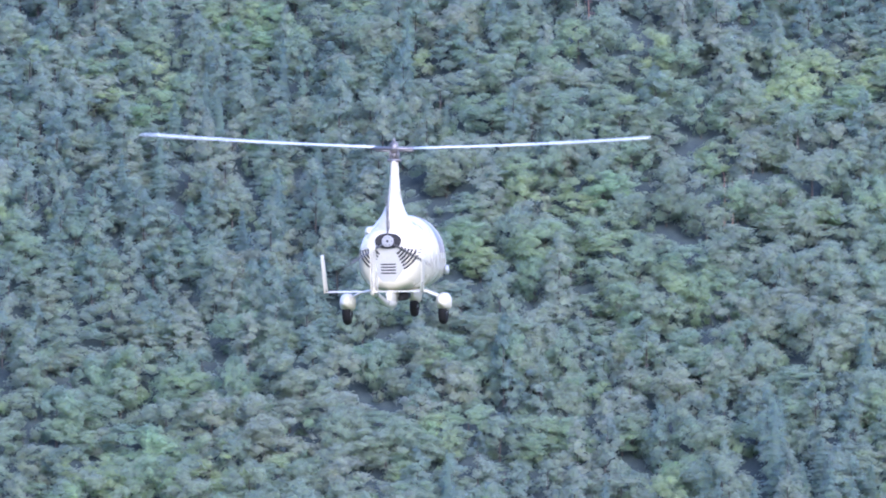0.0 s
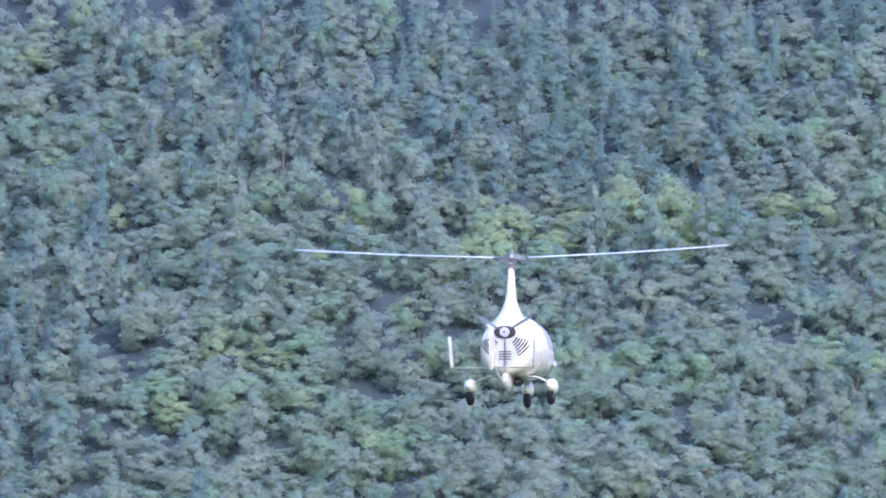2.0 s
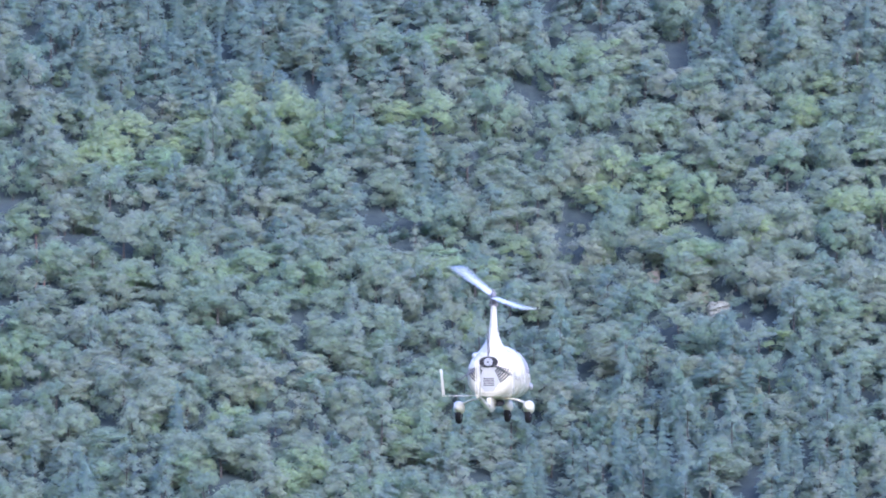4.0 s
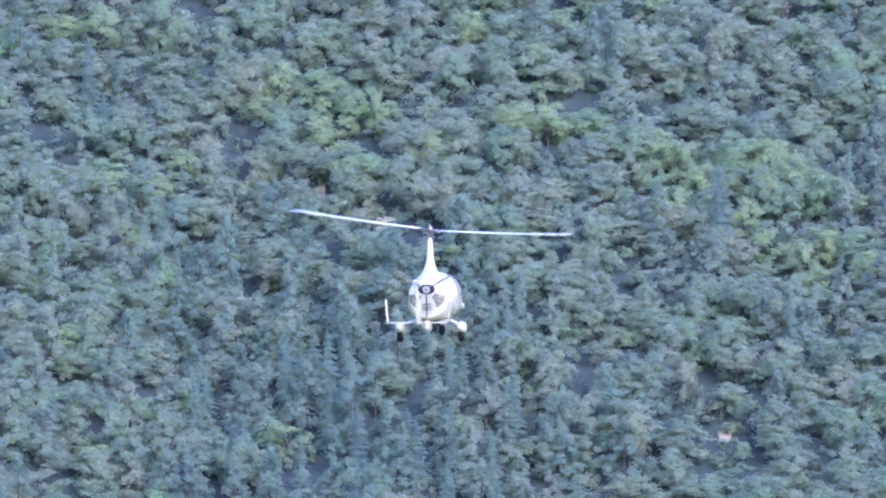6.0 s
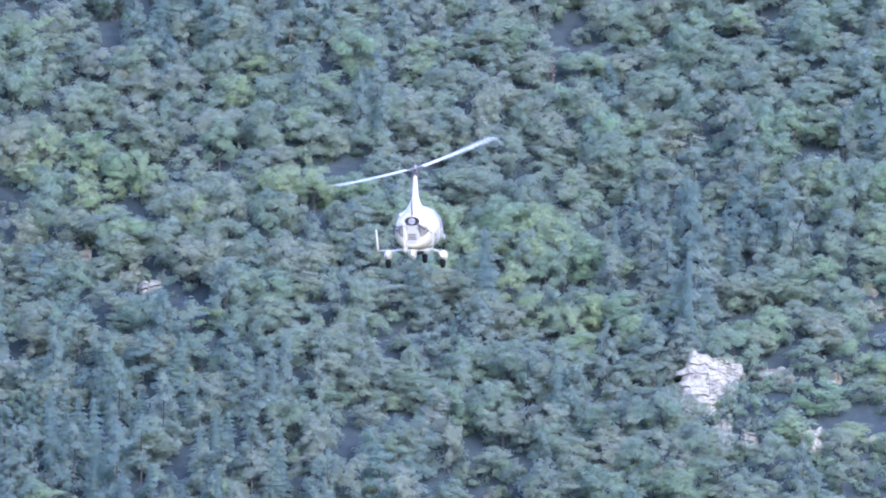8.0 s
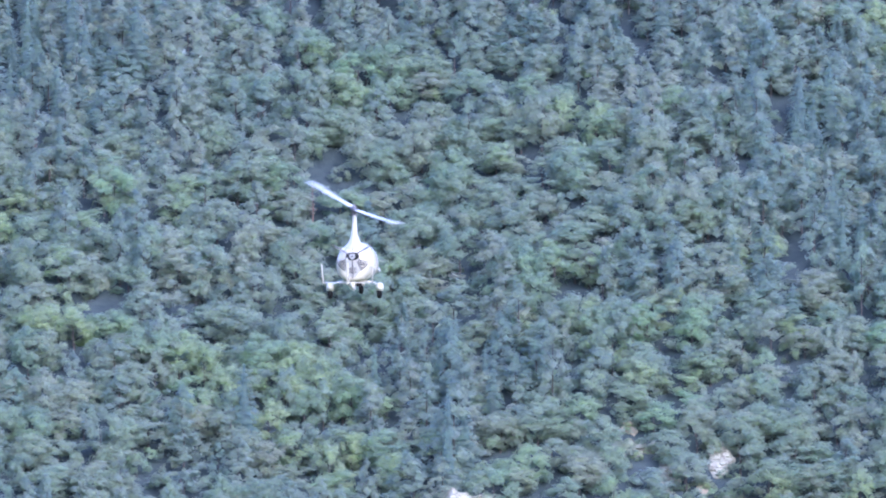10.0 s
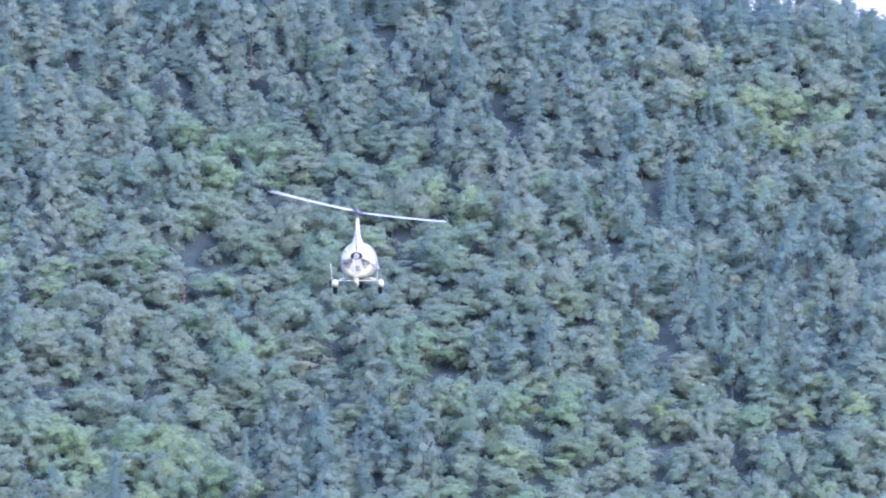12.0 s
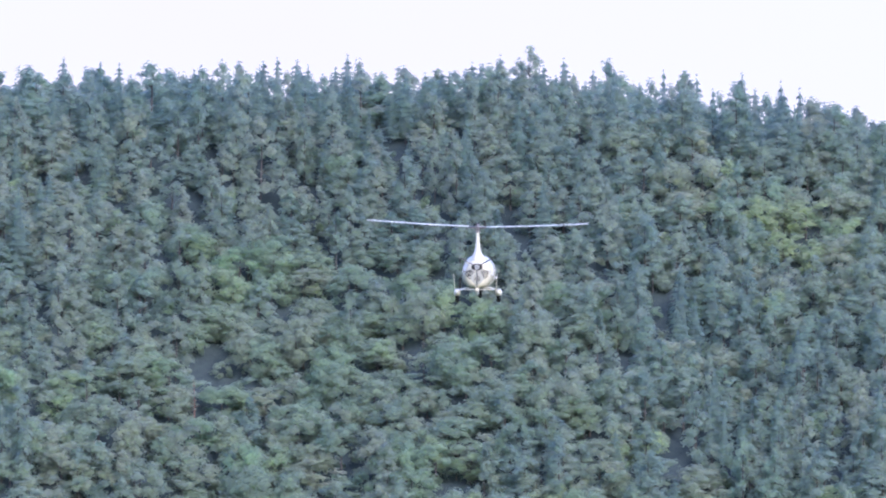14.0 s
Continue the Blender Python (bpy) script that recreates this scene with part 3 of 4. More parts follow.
def dead_tree(az, el, h, r, label):
    """A bare standing trunk with broken side branches."""
    s = Soup()
    seg = 6
    rings = 9
    vs = []
    for i in range(rings):
        k = i / (rings - 1)
        q = r * (1 - 0.8 * k)
        for j in range(seg):
            a = 2 * math.pi * j / seg
            vs.append((0.25 * math.sin(3 * k) + q * math.cos(a), q * math.sin(a), -1 + (h + 1) * k))
    s.mesh(vs, [(i * seg + j, i * seg + (j + 1) % seg, (i + 1) * seg + (j + 1) % seg, (i + 1) * seg + j) for i in range(rings - 1) for j in range(seg)])
    u, w = on_slope(az, el)
    x, y = to_world(u, w - 3.5)
    top = tagged(new("dead_tree", mesh_from("dead_tree", *soup_arrays(s), DEADWOOD)), label, "dead tree", "dead trees on the slope")
    top.location = (x, y, float(height(u, w - 3.5)))
    for i in range(14):
        a, z = rng.uniform(0, 6.28), h * rng.uniform(0.35, 0.97)
        q = (1.2 - z / h) * h * rng.uniform(0.1, 0.2)
        b = Soup()
        d, sd = Vector((math.cos(a), math.sin(a), rng.uniform(-0.25, 0.3))), Vector((-math.sin(a), math.cos(a), 0)) * 0.08
        p, e = Vector((0.25 * math.sin(3 * z / h), 0, z)), Vector((0, 0, 0.08))
        tip = p + d * q
        b.mesh([tuple(p + sd), tuple(p - sd), tuple(p + e * 1.5), tuple(tip)], [(0, 1, 3), (1, 2, 3), (2, 0, 3)])
        ob = new("branch", mesh_from("branch", *soup_arrays(b), DEADWOOD))
        ob.parent = top


for site in DEAD:
    dead_tree(*site)


def outcrop(u, w, wd, ht):
    """A weathered crag broken into beds and blocks by joints, let into the slope."""
    nu, nz = max(12, int(wd * 4.0)), max(12, int(ht * 4.0))
    seed = Vector((u * 0.37, w * 0.21, wd))
    vs = []
    for j in range(nz + 1):
        k = j / nz
        for i in range(nu + 1):
            q = 2 * i / nu - 1
            side = 0.42 * noise.noise(Vector((k * ht * 0.28, 3.1 * (1 if q > 0 else -1), 0)) + seed) + 0.16 * noise.cell(Vector((0, k * ht / 1.3, 7.0 * (1 if q > 0 else -1))) + seed)
            bx = q * wd * 0.5 * (1 + side) * (0.45 + 0.55 * min(1.0, 1.7 * k)) * (1 - 0.9 * max(0.0, k - 0.8))
            p = Vector((bx * 0.35, k * ht * 0.35, 0)) + seed
            wob = 0.5 * noise.noise(p * 2.2)
            bed = (k * ht + wob) / (0.75 + 0.5 * noise.cell(Vector((math.floor(bx / 4.0), 0, 0)) + seed))
            block = noise.cell(Vector((math.floor((bx + 0.7 * wob) / 2.2 + 0.5 * (math.floor(bed) % 2)), math.floor(bed), 3.0)) + seed)
            slab = noise.cell(Vector((math.floor(bx / 3.4 + wob), math.floor(bed / 3.0), 9.0)) + seed)
            out = 1.0 * noise.noise(p) + 0.22 * block + 0.4 * slab + 0.4 * (bed % 1.0) + k * ht * 0.6 + 1.5 * abs(q) ** 5
            top = 1.4 * noise.noise(Vector((bx * 0.6, 0, 5.0)) + seed) * max(0.0, k - 0.6) * 2.5
            vs.append((bx, out, k * ht + top + 0.15 * noise.noise(p * 6.0)))
    fs = [(j * (nu + 1) + i, j * (nu + 1) + i + 1, (j + 1) * (nu + 1) + i + 1, (j + 1) * (nu + 1) + i) for j in range(nz) for i in range(nu)]
    # the back, inside the hill
    n0 = len(vs)
    for j in range(nz + 1):
        k = j / nz
        for i in range(nu + 1):
            bx = vs[j * (nu + 1) + i][0]
            vs.append((bx, ht * 0.9 + 7.0, k * ht - 1.5))
    fs += [tuple(n0 + c for c in reversed(f)) for f in fs]
    for i in range(nu):
        t0 = nz * (nu + 1) + i
        fs.append((t0, t0 + 1, n0 + t0 + 1, n0 + t0))
        fs.append((i + 1, i, n0 + i, n0 + i + 1))
    for j in range(nz):
        a, b = j * (nu + 1), (j + 1) * (nu + 1)
        fs.append((a, b, n0 + b, n0 + a))
        fs.append((b + nu, a + nu, n0 + a + nu, n0 + b + nu))
    me = bpy.data.meshes.new("rock_outcrop")
    me.from_pydata(vs, [], fs)
    me.materials.append(ROCK if ht > 8.5 or 5.2 < wd < 5.8 else GREY_ROCK)
    ob = tagged(new("rock_outcrop", me), "pale weathered limestone crag bare among the trees" if ht > 6 else "small pale limestone ledge between trees", "rock", "crags on the slope")
    x, y = to_world(u, w - 5.0)
    ob.matrix_world = pose(x, y, float(height(u, w - 5.0)) - 0.8, 0, 0, -4.0)


for u, w, wd, ht in outcrop_sites:
    outcrop(u, w, wd, ht)


def bare_patch(az, el, size):
    """A scar of bare earth and stones that follows the ground."""
    u0, w0 = on_slope(az, el)
    vs, fs, n = [], [], 14
    for j in range(n + 1):
        for i in range(n + 1):
            a, b = 2 * i / n - 1, 2 * j / n - 1
            k = size * (0.75 + 0.5 * noise.noise(Vector((a * 1.3 + az, b * 1.3, el))))
            u, w = u0 + a * math.sqrt(max(0, 1 - b * b / 2)) * k, w0 + b * math.sqrt(max(0, 1 - a * a / 2)) * k * 1.3
            edge = max(abs(a), abs(b))
            x, y = to_world(u, w)
            vs.append((x, y, float(height(u, w)) + 0.5 - 1.2 * edge ** 6 + 0.35 * noise.noise(Vector((u * 0.8, w * 0.8, 0)))))
    fs = [(j * (n + 1) + i, j * (n + 1) + i + 1, (j + 1) * (n + 1) + i + 1, (j + 1) * (n + 1) + i) for j in range(n) for i in range(n)]
    me = bpy.data.meshes.new("bare_earth")
    me.from_pydata(vs, [], fs)
    me.materials.append(EARTH)
    tagged(new("bare_earth", me), "pinkish scar of bare earth between trees", "earth patch", kind="structure")


for az, el, size in BARE:
    bare_patch(az, el, size)


# ---- the gyroplane: x to its right, y forwards, z up from under its main wheels ----
def part(name, bm, mat, parent, label="", smooth=True):
    bmesh.ops.recalc_face_normals(bm, faces=bm.faces)
    me = bpy.data.meshes.new(name)
    bm.to_mesh(me)
    bm.free()
    me.materials.append(mat)
    me.polygons.foreach_set("use_smooth", np.full(len(me.polygons), smooth))
    ob = new(name, me)
    ob.parent = parent
    if label:
        tagged(ob, label)
    return ob


def loft(sections, seg=32, caps=True):
    """A skin through closed sections, each a list of seg points."""
    bm = bmesh.new()
    rows = [[bm.verts.new(p) for p in s] for s in sections]
    for a, b in zip(rows, rows[1:]):
        for i in range(len(a)):
            bm.faces.new((a[i], a[(i + 1) % len(a)], b[(i + 1) % len(a)], b[i]))
    if caps:
        bm.faces.new(rows[0])
        bm.faces.new(list(reversed(rows[-1])))
    return bm


def egg(y, zc, hw, up, dn, e=2.3, seg=40, xc=0.0):
    """A cross-section at y: half width hw, reaching up above and dn below zc."""
    pts = []
    for i in range(seg):
        a = 2 * math.pi * i / seg
        c, s = math.cos(a), math.sin(a)
        px = hw * math.copysign(abs(c) ** (2 / e), c)
        pz = (up if s > 0 else dn) * math.copysign(abs(s) ** (2 / e), s)
        pts.append((xc + px, y, zc + pz))
    return pts


def flat_oval(x, y, z, hx, hy, seg=24, e=2.0):
    """A level cross-section."""
    pts = []
    for i in range(seg):
        a = 2 * math.pi * i / seg
        c, s = math.cos(a), math.sin(a)
        pts.append((x + hx * math.copysign(abs(c) ** (2 / e), c), y + hy * math.copysign(abs(s) ** (2 / e), s), z))
    return pts


def foil(le, chord, thick, origin, span_dir, up_dir, seg=9):
    """A wing section from its leading edge back."""
    o, u = Vector(origin), Vector(up_dir)
    back = Vector((0, -1, 0))
    top, bot = [], []
    for i in range(seg + 1):
        k = i / seg
        t = thick * 2.6 * (0.2969 * math.sqrt(k) - 0.126 * k - 0.3516 * k * k + 0.2843 * k ** 3 - 0.09 * k ** 4) + 0.002
        p = o + back * (le + chord * k)
        top.append(tuple(p + u * t))
        bot.append(tuple(p - u * t))
    return top + list(reversed(bot))[:-1] + []


def smooth_rows(rows, n):
    """More sections between the given ones, on a smooth curve."""
    out = []
    a = np.array(rows, float)
    for i in range(len(a) - 1):
        p0, p1, p2, p3 = a[max(i - 1, 0)], a[i], a[i + 1], a[min(i + 2, len(a) - 1)]
        for k in range(n):
            t = k / n
            out.append(0.5 * (2 * p1 + (p2 - p0) * t + (2 * p0 - 5 * p1 + 4 * p2 - p3) * t * t + (3 * p1 - p0 - 3 * p2 + p3) * t ** 3))
    out.append(a[-1])
    return out


gyro = tagged(new("gyroplane"), "white enclosed gyroplane flying away with its rotor turning", "gyroplane")
gyro.empty_display_size = 0.3

# fuselage: y, middle height, half width, reach up, reach down
HULL = smooth_rows([
    (-0.72, 1.05, 0.19, 0.24, 0.28), (-0.70, 1.02, 0.34, 0.38, 0.40), (-0.58, 0.99, 0.46, 0.51, 0.46), (-0.25, 0.95, 0.545, 0.64, 0.46),
    (0.25, 0.91, 0.595, 0.74, 0.45), (0.80, 0.90, 0.615, 0.77, 0.45), (1.45, 0.88, 0.61, 0.71, 0.42), (1.98, 0.86, 0.51, 0.52, 0.36),
    (2.32, 0.84, 0.32, 0.32, 0.24), (2.50, 0.83, 0.06, 0.06, 0.06)], 5)
hull_bm = loft([egg(*map(float, r)) for r in HULL])
from mathutils.bvhtree import BVHTree
bmesh.ops.recalc_face_normals(hull_bm, faces=hull_bm.faces)
HULL_TREE = BVHTree.FromBMesh(hull_bm)
fuselage = part("fuselage", hull_bm, WHITE, gyro)


def skin(x, z, proud=0.004, start=-4.0):
    """A place on the hull's rear, seen from behind."""
    hit = HULL_TREE.ray_cast(Vector((x, start, z)), Vector((0, 1, 0)))
    y = hit[0].y if hit[0] is not None else -0.3
    return (x, y - proud, z)


# canopy: the front glazing, a hair proud of the hull
bm = bmesh.new()
rows = []
for r in smooth_rows([tuple(h) for h in HULL if 0.78 < h[0] < 2.25], 2):
    y, zc, hw, up, dn = map(float, r)
    pts = egg(y, zc, hw + 0.006, up + 0.006, dn, seg=40)
    rows.append([bm.verts.new(p) for p in pts[1:20]])
for a, b in zip(rows, rows[1:]):
    for i in range(len(a) - 1):
        bm.faces.new((a[i], a[i + 1], b[i + 1], b[i]))
part("canopy", bm, GLASS, fuselage, "dark tinted canopy glass")


def strip(points, width, name, mat, parent, label=""):
    """A strip laid on the hull along points (x, z), raised at its rim, its colour standing for a slot's shade."""
    bm = bmesh.new()
    lo, hi, lob, hib = [], [], [], []
    for i, (x, z) in enumerate(points):
        a, b = points[max(i - 1, 0)], points[min(i + 1, len(points) - 1)]
        d = Vector((b[0] - a[0], b[1] - a[1])).normalized()
        n = Vector((-d.y, d.x)) * width * 0.5
        for store, sg, pr in ((lo, 1, 0.006), (hi, -1, 0.006), (lob, 1, -0.01), (hib, -1, -0.01)):
            store.append(bm.verts.new(skin(x + sg * n.x, z + sg * n.y, pr)))
    for i in range(len(points) - 1):
        bm.faces.new((lo[i], lo[i + 1], hi[i + 1], hi[i]))
        bm.faces.new((lo[i], lo[i + 1], lob[i + 1], lob[i]))
        bm.faces.new((hi[i], hi[i + 1], hib[i + 1], hib[i]))
    return part(name, bm, mat, parent, label)


# engine cowling: a rear panel greyed to paint its shade, its slots and the opening round the propeller shaft
bm = bmesh.new()
rows = []
for j in range(9):
    z = 0.66 + (1.26 - 0.66) * j / 8
    half = 0.10 + 0.26 * min(1, (z - 0.66) / 0.36)
    rows.append([bm.verts.new(skin(half * (2 * i / 10 - 1), z, 0.003)) for i in range(11)])
for a, b in zip(rows, rows[1:]):
    for i in range(10):
        bm.faces.new((a[i], a[i + 1], b[i + 1], b[i]))
cowl = part("cowling", bm, SHADED_WHITE, gyro, "white engine cowling panel, its shade painted grey, with black slots")
for sg in (1, -1):
    for k in range(6):
        r = 0.25 + 0.052 * k
        span = 17 + 1.0 * k
        pts = [(sg * r * math.cos(radians(a)), 1.31 + r * math.sin(radians(a))) for a in np.linspace(-39 - span, -39 + span, 9)]
        strip(pts, 0.030, "vent_slot_shade", BLACK_AND_SHADE, cowl, "curved vent slot, its inner shade a black strip")
for k in range(4):
    strip([(x, 0.94 - 0.047 * k) for x in np.linspace(-0.12, 0.12, 7)], 0.022, "vent_slot_shade", BLACK_AND_SHADE, cowl, "vent slot, its inner shade a black strip")
bm = bmesh.new()
rim = [bm.verts.new((0.21 * math.copysign(abs(math.cos(a)) ** 0.8, math.cos(a)), -0.745, 1.31 + 0.12 * math.sin(a))) for a in np.linspace(0, 2 * math.pi, 33)[:-1]]
back = [bm.verts.new((v.co.x * 1.1, -0.45, v.co.z)) for v in rim]
# a flat near-black face paints the shade inside the opening
bm.faces.new(rim)
for i in range(32):
    bm.faces.new((rim[i], rim[(i + 1) % 32], back[(i + 1) % 32], back[i]))
part("engine_opening_shade", bm, BLACK_AND_SHADE, cowl, "eye-shaped engine opening, its inner shade a dark plate", smooth=False)

# mast
MAST = smooth_rows([(1.36, 0.46, 0.60, 0.05), (1.50, 0.36, 0.56, 0.03), (1.62, 0.255, 0.50, 0.02), (1.74, 0.175, 0.42, 0.03), (1.95, 0.105, 0.28, 0.07), (2.25, 0.075, 0.19, 0.10), (2.555, 0.062, 0.13, 0.11)], 4)
part("mast", loft([flat_oval(0, float(r[3]), float(r[0]), float(r[1]), float(r[2])) for r in MAST]), WHITE, gyro)


def box(bm, x0, x1, y0, y1, z0, z1, bevel=0.01):
    r = bmesh.ops.create_cube(bm, size=1.0, matrix=Matrix.Translation(((x0 + x1) / 2, (y0 + y1) / 2, (z0 + z1) / 2)) @ Matrix.Diagonal((x1 - x0, y1 - y0, z1 - z0, 1)))
    es = {e for v in r["verts"] for e in v.link_edges}
    bmesh.ops.bevel(bm, geom=list(es), offset=bevel, segments=2, affect="EDGES")


def tube(bm, p, q, r0, r1, seg=16):
    p, q = Vector(p), Vector(q)
    m = Matrix.Translation((p + q) / 2) @ (q - p).to_track_quat("Z", "Y").to_matrix().to_4x4()
    bmesh.ops.create_cone(bm, cap_ends=True, segments=seg, radius1=r0, radius2=r1, depth=(q - p).length, matrix=m)


# rotor head on the mast
HUB = (0.0, 0.11, 2.755)
bm = bmesh.new()
box(bm, -0.10, 0.10, 0.0, 0.22, 2.54, 2.59)
box(bm, -0.075, -0.045, 0.04, 0.18, 2.57, 2.715, 0.006)
box(bm, 0.045, 0.075, 0.04, 0.18, 2.57, 2.715, 0.006)
tube(bm, (0, 0.11, 2.55), (0, 0.11, 2.73), 0.035, 0.035)
part("rotor_head", bm, STEEL, gyro, "dull steel rotor head")

CONE = 2.8
bm = bmesh.new()
box(bm, -0.36, 0.36, -0.055, 0.055, -0.012, 0.022, 0.008)
box(bm, -0.06, 0.06, -0.05, 0.05, -0.08, 0.10, 0.015)
tube(bm, (0, 0, 0.08), (0, 0, 0.16), 0.03, 0.022)
for sg in (1, -1):
    box(bm, sg * 0.2 - 0.12, sg * 0.2 + 0.12, -0.05, 0.05, -0.05, -0.01, 0.008)
rotor = part("rotor", bm, STEEL, gyro, "steel rotor hub and two long white blades")
for sg in (1, -1):
    secs = []
    for k in np.linspace(0, 1, 12):
        x = 0.34 + (4.2 - 0.34) * k
        ch = 0.20 if k < 0.985 else 0.15
        sag = 0.02 * math.sin(math.pi * k)
        secs.append([(sg * x, sg * p[1], p[2] + x * math.tan(radians(CONE)) - sag) for p in foil(-0.06, ch, 0.019, (0, 0, 0), None, (0, 0, 1))])
    part("blade", loft(secs), BLADE, rotor, "white rotor blade")

# propeller
PROP = (0.0, -0.78, 1.31)
bm = bmesh.new()
tube(bm, (0, 0.10, 0), (0, -0.02, 0), 0.092, 0.092, 28)
tube(bm, (0, 0.0, 0), (0, -0.035, 0), 0.085, 0.06, 28)
propeller = part("propeller", bm, ALLOY, gyro, "three-bladed pusher propeller with an alloy boss", smooth=False)
bm = bmesh.new()
tube(bm, (0, -0.03, 0), (0, -0.045, 0), 0.022, 0.02, 16)
part("shaft_end", bm, BLACK_AND_SHADE, propeller, "dark shaft end", smooth=False)
bm = bmesh.new()
for k in range(6):
    a = 2 * math.pi * k / 6
    tube(bm, (0.065 * math.cos(a), -0.02, 0.065 * math.sin(a)), (0.065 * math.cos(a), -0.042, 0.065 * math.sin(a)), 0.01, 0.01, 8)
part("bolt", bm, STEEL, propeller, "ring of boss bolts", smooth=False)
for k in range(3):
    turn = Matrix.Rotation(2 * math.pi * k / 3, 4, "Y")
    secs = []
    for q in np.linspace(0, 1, 9):
        r = 0.08 + 0.78 * q
        ch = 0.03 + 0.028 * math.sin(math.pi * min(1, 0.15 + 0.8 * q)) - 0.04 * q ** 4
        tw = radians(58 - 40 * q)
        ring = []
        for i in range(10):
            a = 2 * math.pi * i / 10
            c, t = ch * 0.5 * math.cos(a), 0.008 * math.sin(a)
            ring.append(tuple(turn @ Vector((c * math.cos(tw) - t * math.sin(tw), 0.03 + c * math.sin(tw) + t * math.cos(tw), r))))
        secs.append(ring)
    part("blade", loft(secs), CARBON, propeller, "dark carbon propeller blade")

# keel fairing and tail boom
KEEL = smooth_rows([(0.9, 0.52, 0.07, 0.02), (0.4, 0.44, 0.07, 0.10), (-0.1, 0.42, 0.065, 0.20), (-0.5, 0.42, 0.06, 0.22), (-0.8, 0.42, 0.04, 0.14)], 4)
secs = []
for y, z, hw, dn in [tuple(map(float, r)) for r in KEEL]:
    secs.append([(hw, y, z + 0.1), (hw * 0.85, y, z - dn * 0.3), (hw * 0.3, y, z - dn * 0.9), (0, y, z - dn), (-hw * 0.3, y, z - dn * 0.9), (-hw * 0.85, y, z - dn * 0.3), (-hw, y, z + 0.1)])
part("keel_fairing", loft(secs), WHITE, gyro)
BOOM = smooth_rows([(-0.2, 0.30, 0.07), (-1.0, 0.33, 0.06), (-1.8, 0.47, 0.05), (-2.5, 0.565, 0.04)], 4)
part("tail_boom", loft([egg(float(r[0]), float(r[1]), float(r[2]) * 0.8, float(r[2]), float(r[2]), seg=16) for r in BOOM]), WHITE, gyro)
bm = bmesh.new()
box(bm, -0.10, 0.19, -0.05, 0.40, 0.33, 0.47, 0.03)
tube(bm, (0.08, 0.05, 0.38), (0.10, -0.15, 0.37), 0.035, 0.035, 12)
part("exhaust", bm, BLACK_AND_SHADE, gyro, "black exhaust silencer")

# tail
secs = [[(x, p[1], p[2]) for p in foil(2.10, 0.40, 0.03, (0, 0, 0.575), None, (0, 0, 1))] for x in np.linspace(-0.765, 0.765, 9)]
part("stabiliser", loft(secs), WHITE, gyro)
for sg in (1, -1):
    secs = []
    for k in np.linspace(0, 1, 7):
        secs.append([(sg * (0.765 + 0.045 * k) + p[0], p[1], 0.56 + 0.60 * k) for p in foil(2.10 + 0.10 * k, 0.42 - 0.08 * k, 0.028, (0, 0, 0), None, (1, 0, 0))])
    part("fin", loft(secs), WHITE, gyro, "white end fin")
secs = []
for k in np.linspace(0, 1, 9):
    secs.append([(p[0], p[1], 0.55 + 0.80 * k) for p in foil(1.80 + 0.34 * k, 0.62 - 0.22 * k, 0.05 - 0.015 * k, (0, 0, 0), None, (1, 0, 0))])
part("centre_fin", loft(secs), WHITE, gyro)
secs = []
for k in np.linspace(0, 1, 7):
    secs.append([(p[0], p[1], 0.60 + 0.72 * k) for p in foil(2.43 + 0.12 * k, 0.24 - 0.06 * k, 0.03, (0, 0, 0), None, (1, 0, 0))])
part("rudder", loft(secs), WHITE, gyro)


# undercarriage
def spat(bm, x, y, z, ln, hw, hh):
    secs = []
    for k in np.linspace(0, 1, 15):
        t = max(0.03, math.sin(math.pi * k ** 0.72)) ** 0.62
        yy = y + ln * (0.42 - k)
        secs.append(egg(yy, z + 0.03 * k, hw * t, hh * t, hh * 0.8 * t, e=2.4, seg=20, xc=x))
    b = loft(secs, 20)
    me = bpy.data.meshes.new("tmp")
    b.to_mesh(me)
    b.free()
    bm.from_mesh(me)
    bpy.data.meshes.remove(me)


def tyre(name_parent, x, y, r, hw, dz=0.0):
    bm = bmesh.new()
    seg, prof = 28, 12
    rows = []
    for i in range(seg):
        a = 2 * math.pi * i / seg
        rows.append([bm.verts.new((x + hw * math.cos(b), y + (r - hw + hw * math.sin(b)) * math.cos(a), r + dz + (r - hw + hw * math.sin(b)) * math.sin(a))) for b in np.linspace(0, 2 * math.pi, prof + 1)[:-1]])
    for i in range(seg):
        for j in range(prof):
            bm.faces.new((rows[i][j], rows[i][(j + 1) % prof], rows[(i + 1) % seg][(j + 1) % prof], rows[(i + 1) % seg][j]))
    t = part("tyre", bm, BLACK, name_parent, "black rubber tyre")
    bm = bmesh.new()
    tube(bm, (x - hw * 0.7, y, r + dz), (x + hw * 0.7, y, r + dz), r - hw * 1.1, r - hw * 1.1, 20)
    part("rim", bm, ALLOY, name_parent, "alloy wheel rim", smooth=False)


for sg in (1, -1):
    secs = []
    for k in np.linspace(0, 1, 11):
        x = 0.14 + 0.60 * k
        z = 0.485 + 0.015 * math.sin(math.pi * k) - 0.13 * k ** 3.2
        secs.append([(sg * x, p[1] + 0.12, p[2]) for p in foil(-0.10, 0.38 - 0.06 * k, 0.062 + 0.05 * k ** 2, (0, 0, z), None, (0, 0, 1))])
    part("main_leg", loft(secs), WHITE, gyro)
    bm = bmesh.new()
    spat(bm, sg * 0.775, 0.0, 0.275, 0.68, 0.125, 0.165)
    wheel = part("wheel_spat", bm, WHITE, gyro)
    tyre(wheel, sg * 0.775, -0.05, 0.19, 0.068, -0.055)
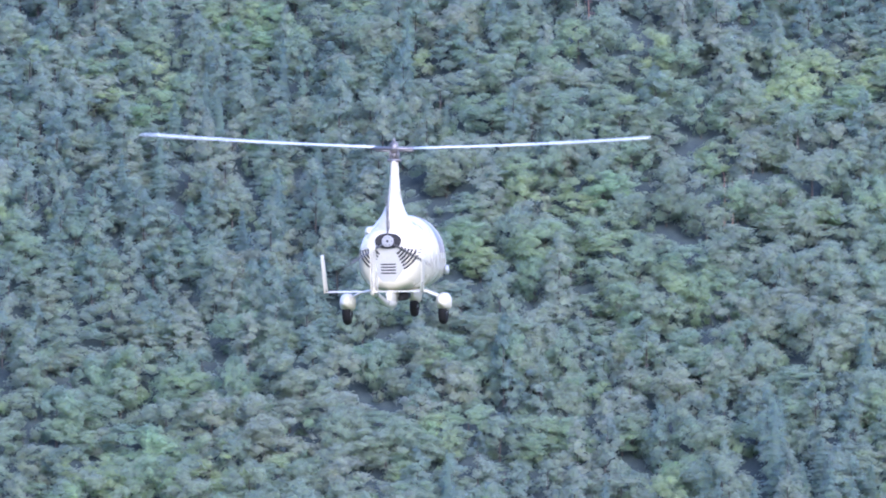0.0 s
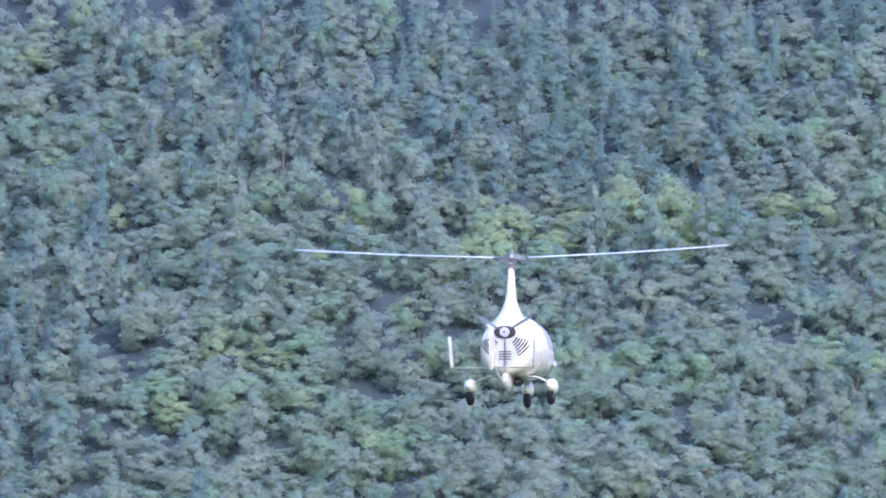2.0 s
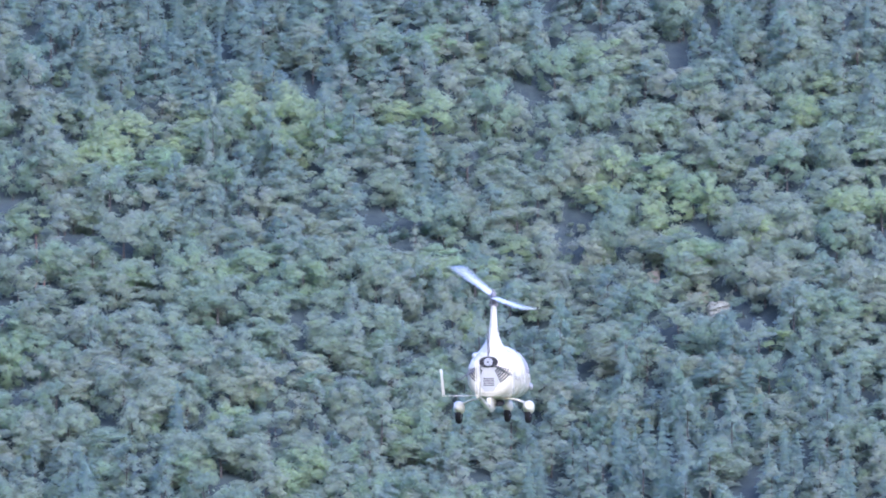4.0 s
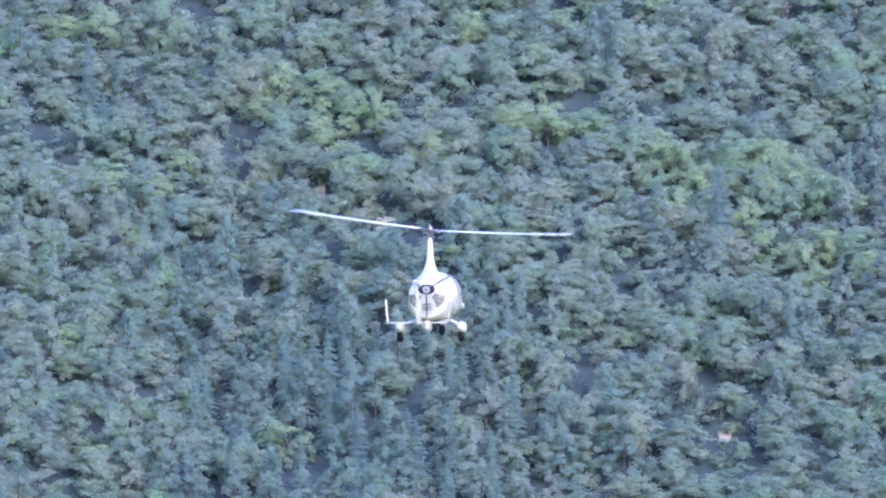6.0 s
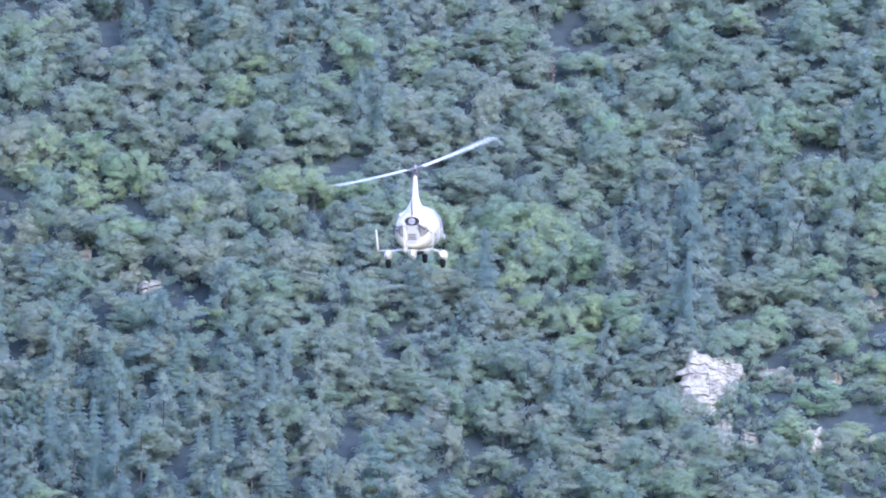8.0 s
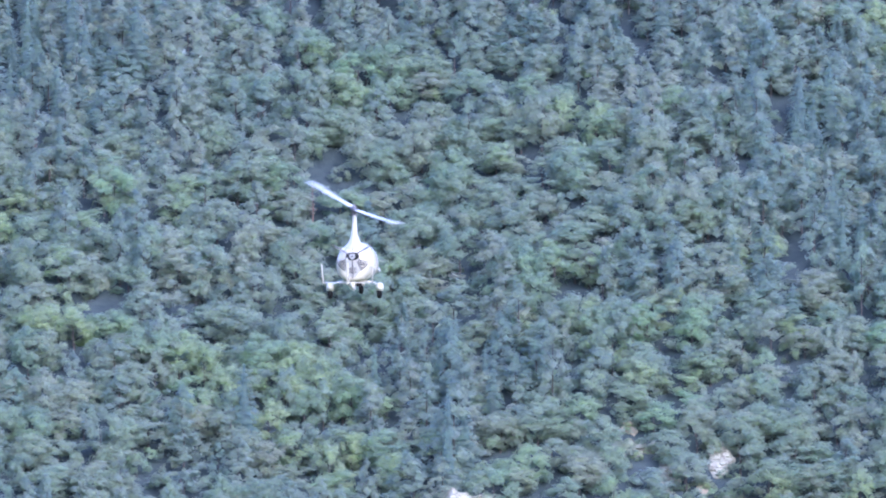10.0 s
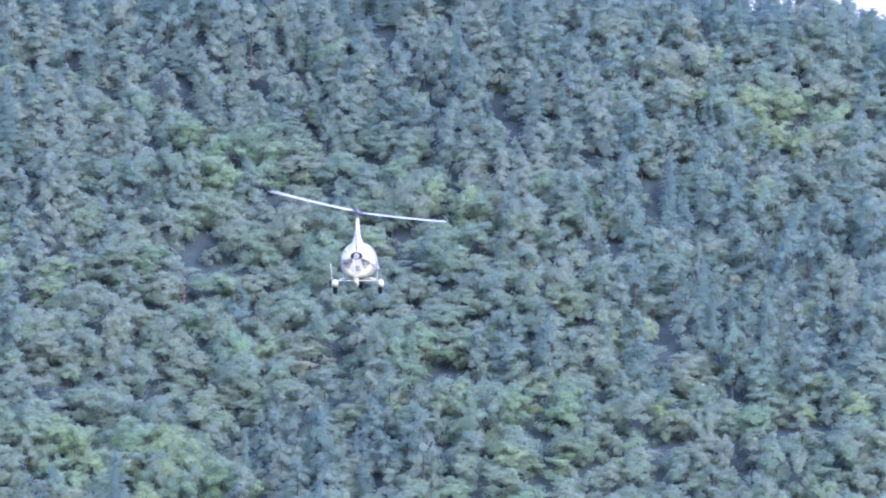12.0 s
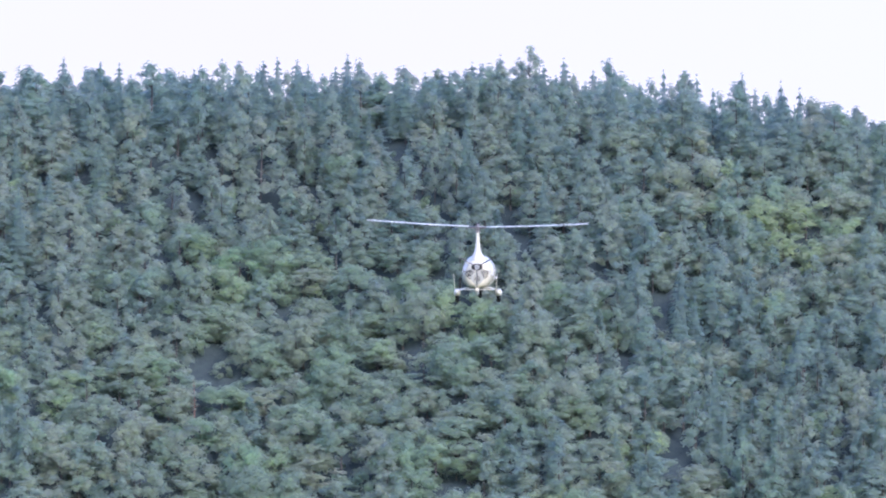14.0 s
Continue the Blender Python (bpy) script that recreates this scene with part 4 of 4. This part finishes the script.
bm = bmesh.new()
spat(bm, 0, 2.12, 0.31, 0.56, 0.115, 0.17)
nose = part("nose_wheel_spat", bm, WHITE, gyro)
tyre(nose, 0, 2.06, 0.17, 0.066, -0.03)
bm = bmesh.new()
tube(bm, (0, 2.1, 0.33), (0, 2.02, 0.64), 0.045, 0.06, 14)
part("nose_leg", bm, STEEL, gyro)

# small fittings: the scoop on the shoulder, door mirror, aerial
bm = bmesh.new()
spat(bm, -0.36, -0.12, 1.41, 0.55, 0.10, 0.10)
part("air_scoop", bm, WHITE, gyro)
bm = bmesh.new()
spat(bm, 0.635, 1.30, 0.74, 0.16, 0.05, 0.09)
mirror = part("side_lamp", bm, ALLOY, gyro, "grey housing on the door side")
bm = bmesh.new()
tube(bm, (0.55, 1.3, 0.74), (0.63, 1.3, 0.74), 0.02, 0.02, 10)
part("bracket", bm, BLACK_AND_SHADE, mirror)
bm = bmesh.new()
tube(bm, (0.0, -0.60, 1.44), (0.02, -0.66, 1.66), 0.008, 0.005, 8)
part("aerial", bm, BLACK_AND_SHADE, gyro, "thin black aerial")

# ---- what moves ----
# seconds, x, y, z, nose up, heading
FLIGHT = [
    (0.0, -0.75, 202.17, 14.682, 6.34, -8.25), (0.5, 1.09, 211.78, 15.992, 5.21, -8.81), (1.0, 2.96, 221.40, 17.129, 4.03, -9.33),
    (1.5, 4.98, 231.00, 18.019, 2.57, -9.86), (2.0, 7.11, 240.64, 18.565, 1.83, -10.36), (2.5, 9.34, 250.28, 18.814, 1.52, -10.86),
    (3.0, 11.63, 259.95, 18.831, 2.06, -11.33), (3.5, 13.95, 269.62, 18.770, 3.10, -11.56), (4.0, 16.33, 279.24, 18.814, 3.77, -11.77),
    (4.2, 17.25, 283.09, 18.862, 4.09, -11.84), (6.3, 26.79, 323.27, 21.877, 7.92, -12.34), (6.5, 27.71, 327.07, 22.453, 8.33, -12.38),
    (7.0, 29.98, 336.52, 24.033, 7.89, -12.45), (7.5, 32.28, 345.96, 25.687, 7.46, -12.51), (8.0, 34.63, 355.40, 27.335, 7.31, -12.75),
    (8.5, 36.98, 364.83, 28.898, 7.14, -12.97), (9.0, 39.39, 374.25, 30.435, 6.96, -13.19), (9.2, 40.33, 378.03, 31.037, 7.11, -12.94),
    (11.3, 49.64, 417.68, 37.427, 8.61, -10.11), (11.5, 50.52, 421.45, 38.028, 8.75, -9.83), (12.0, 52.72, 430.87, 39.578, 9.09, -9.77),
    (12.5, 54.88, 440.27, 41.318, 9.46, -9.70), (13.0, 57.10, 449.64, 43.202, 9.39, -9.70), (13.5, 59.20, 459.03, 45.055, 9.31, -9.68),
    (14.0, 61.44, 468.40, 46.853, 9.21, -9.67),
]
# the rotor's angle over six whole turns a second
SPIN = [
    (0.0, -6), (0.5, 43), (1.0, 92), (1.5, 143), (2.0, 179), (2.5, 207), (3.0, 234), (3.5, 259), (4.0, 290), (6.5, 570), (7.0, 645), (7.5, 713), (8.0, 785), (8.5, 848), (9.0, 913), (11.5, 1169), (12.0, 1219), (12.5, 1269), (13.0, 1332), (13.5, 1387), (14.0, 1434),
]


def motions():
    walk(gyro, [(t, pose(x, y, z, up, 0, turn)) for t, x, y, z, up, turn in FLIGHT])
    st, sv = zip(*SPIN)
    turns, spins = [], []
    for k in range(421):
        t = k / 30.0
        turns.append((t, pose(*HUB, 7.5, 0, 0) @ pose(0, 0, 0, 0, 0, float(np.interp(t, st, sv)) + 2160.0 * t)))
        spins.append((t, pose(*PROP) @ pose(0, 0, 0, 0, 83.0 * k, 0)))
    walk(rotor, turns)
    walk(propeller, spins)


motions()
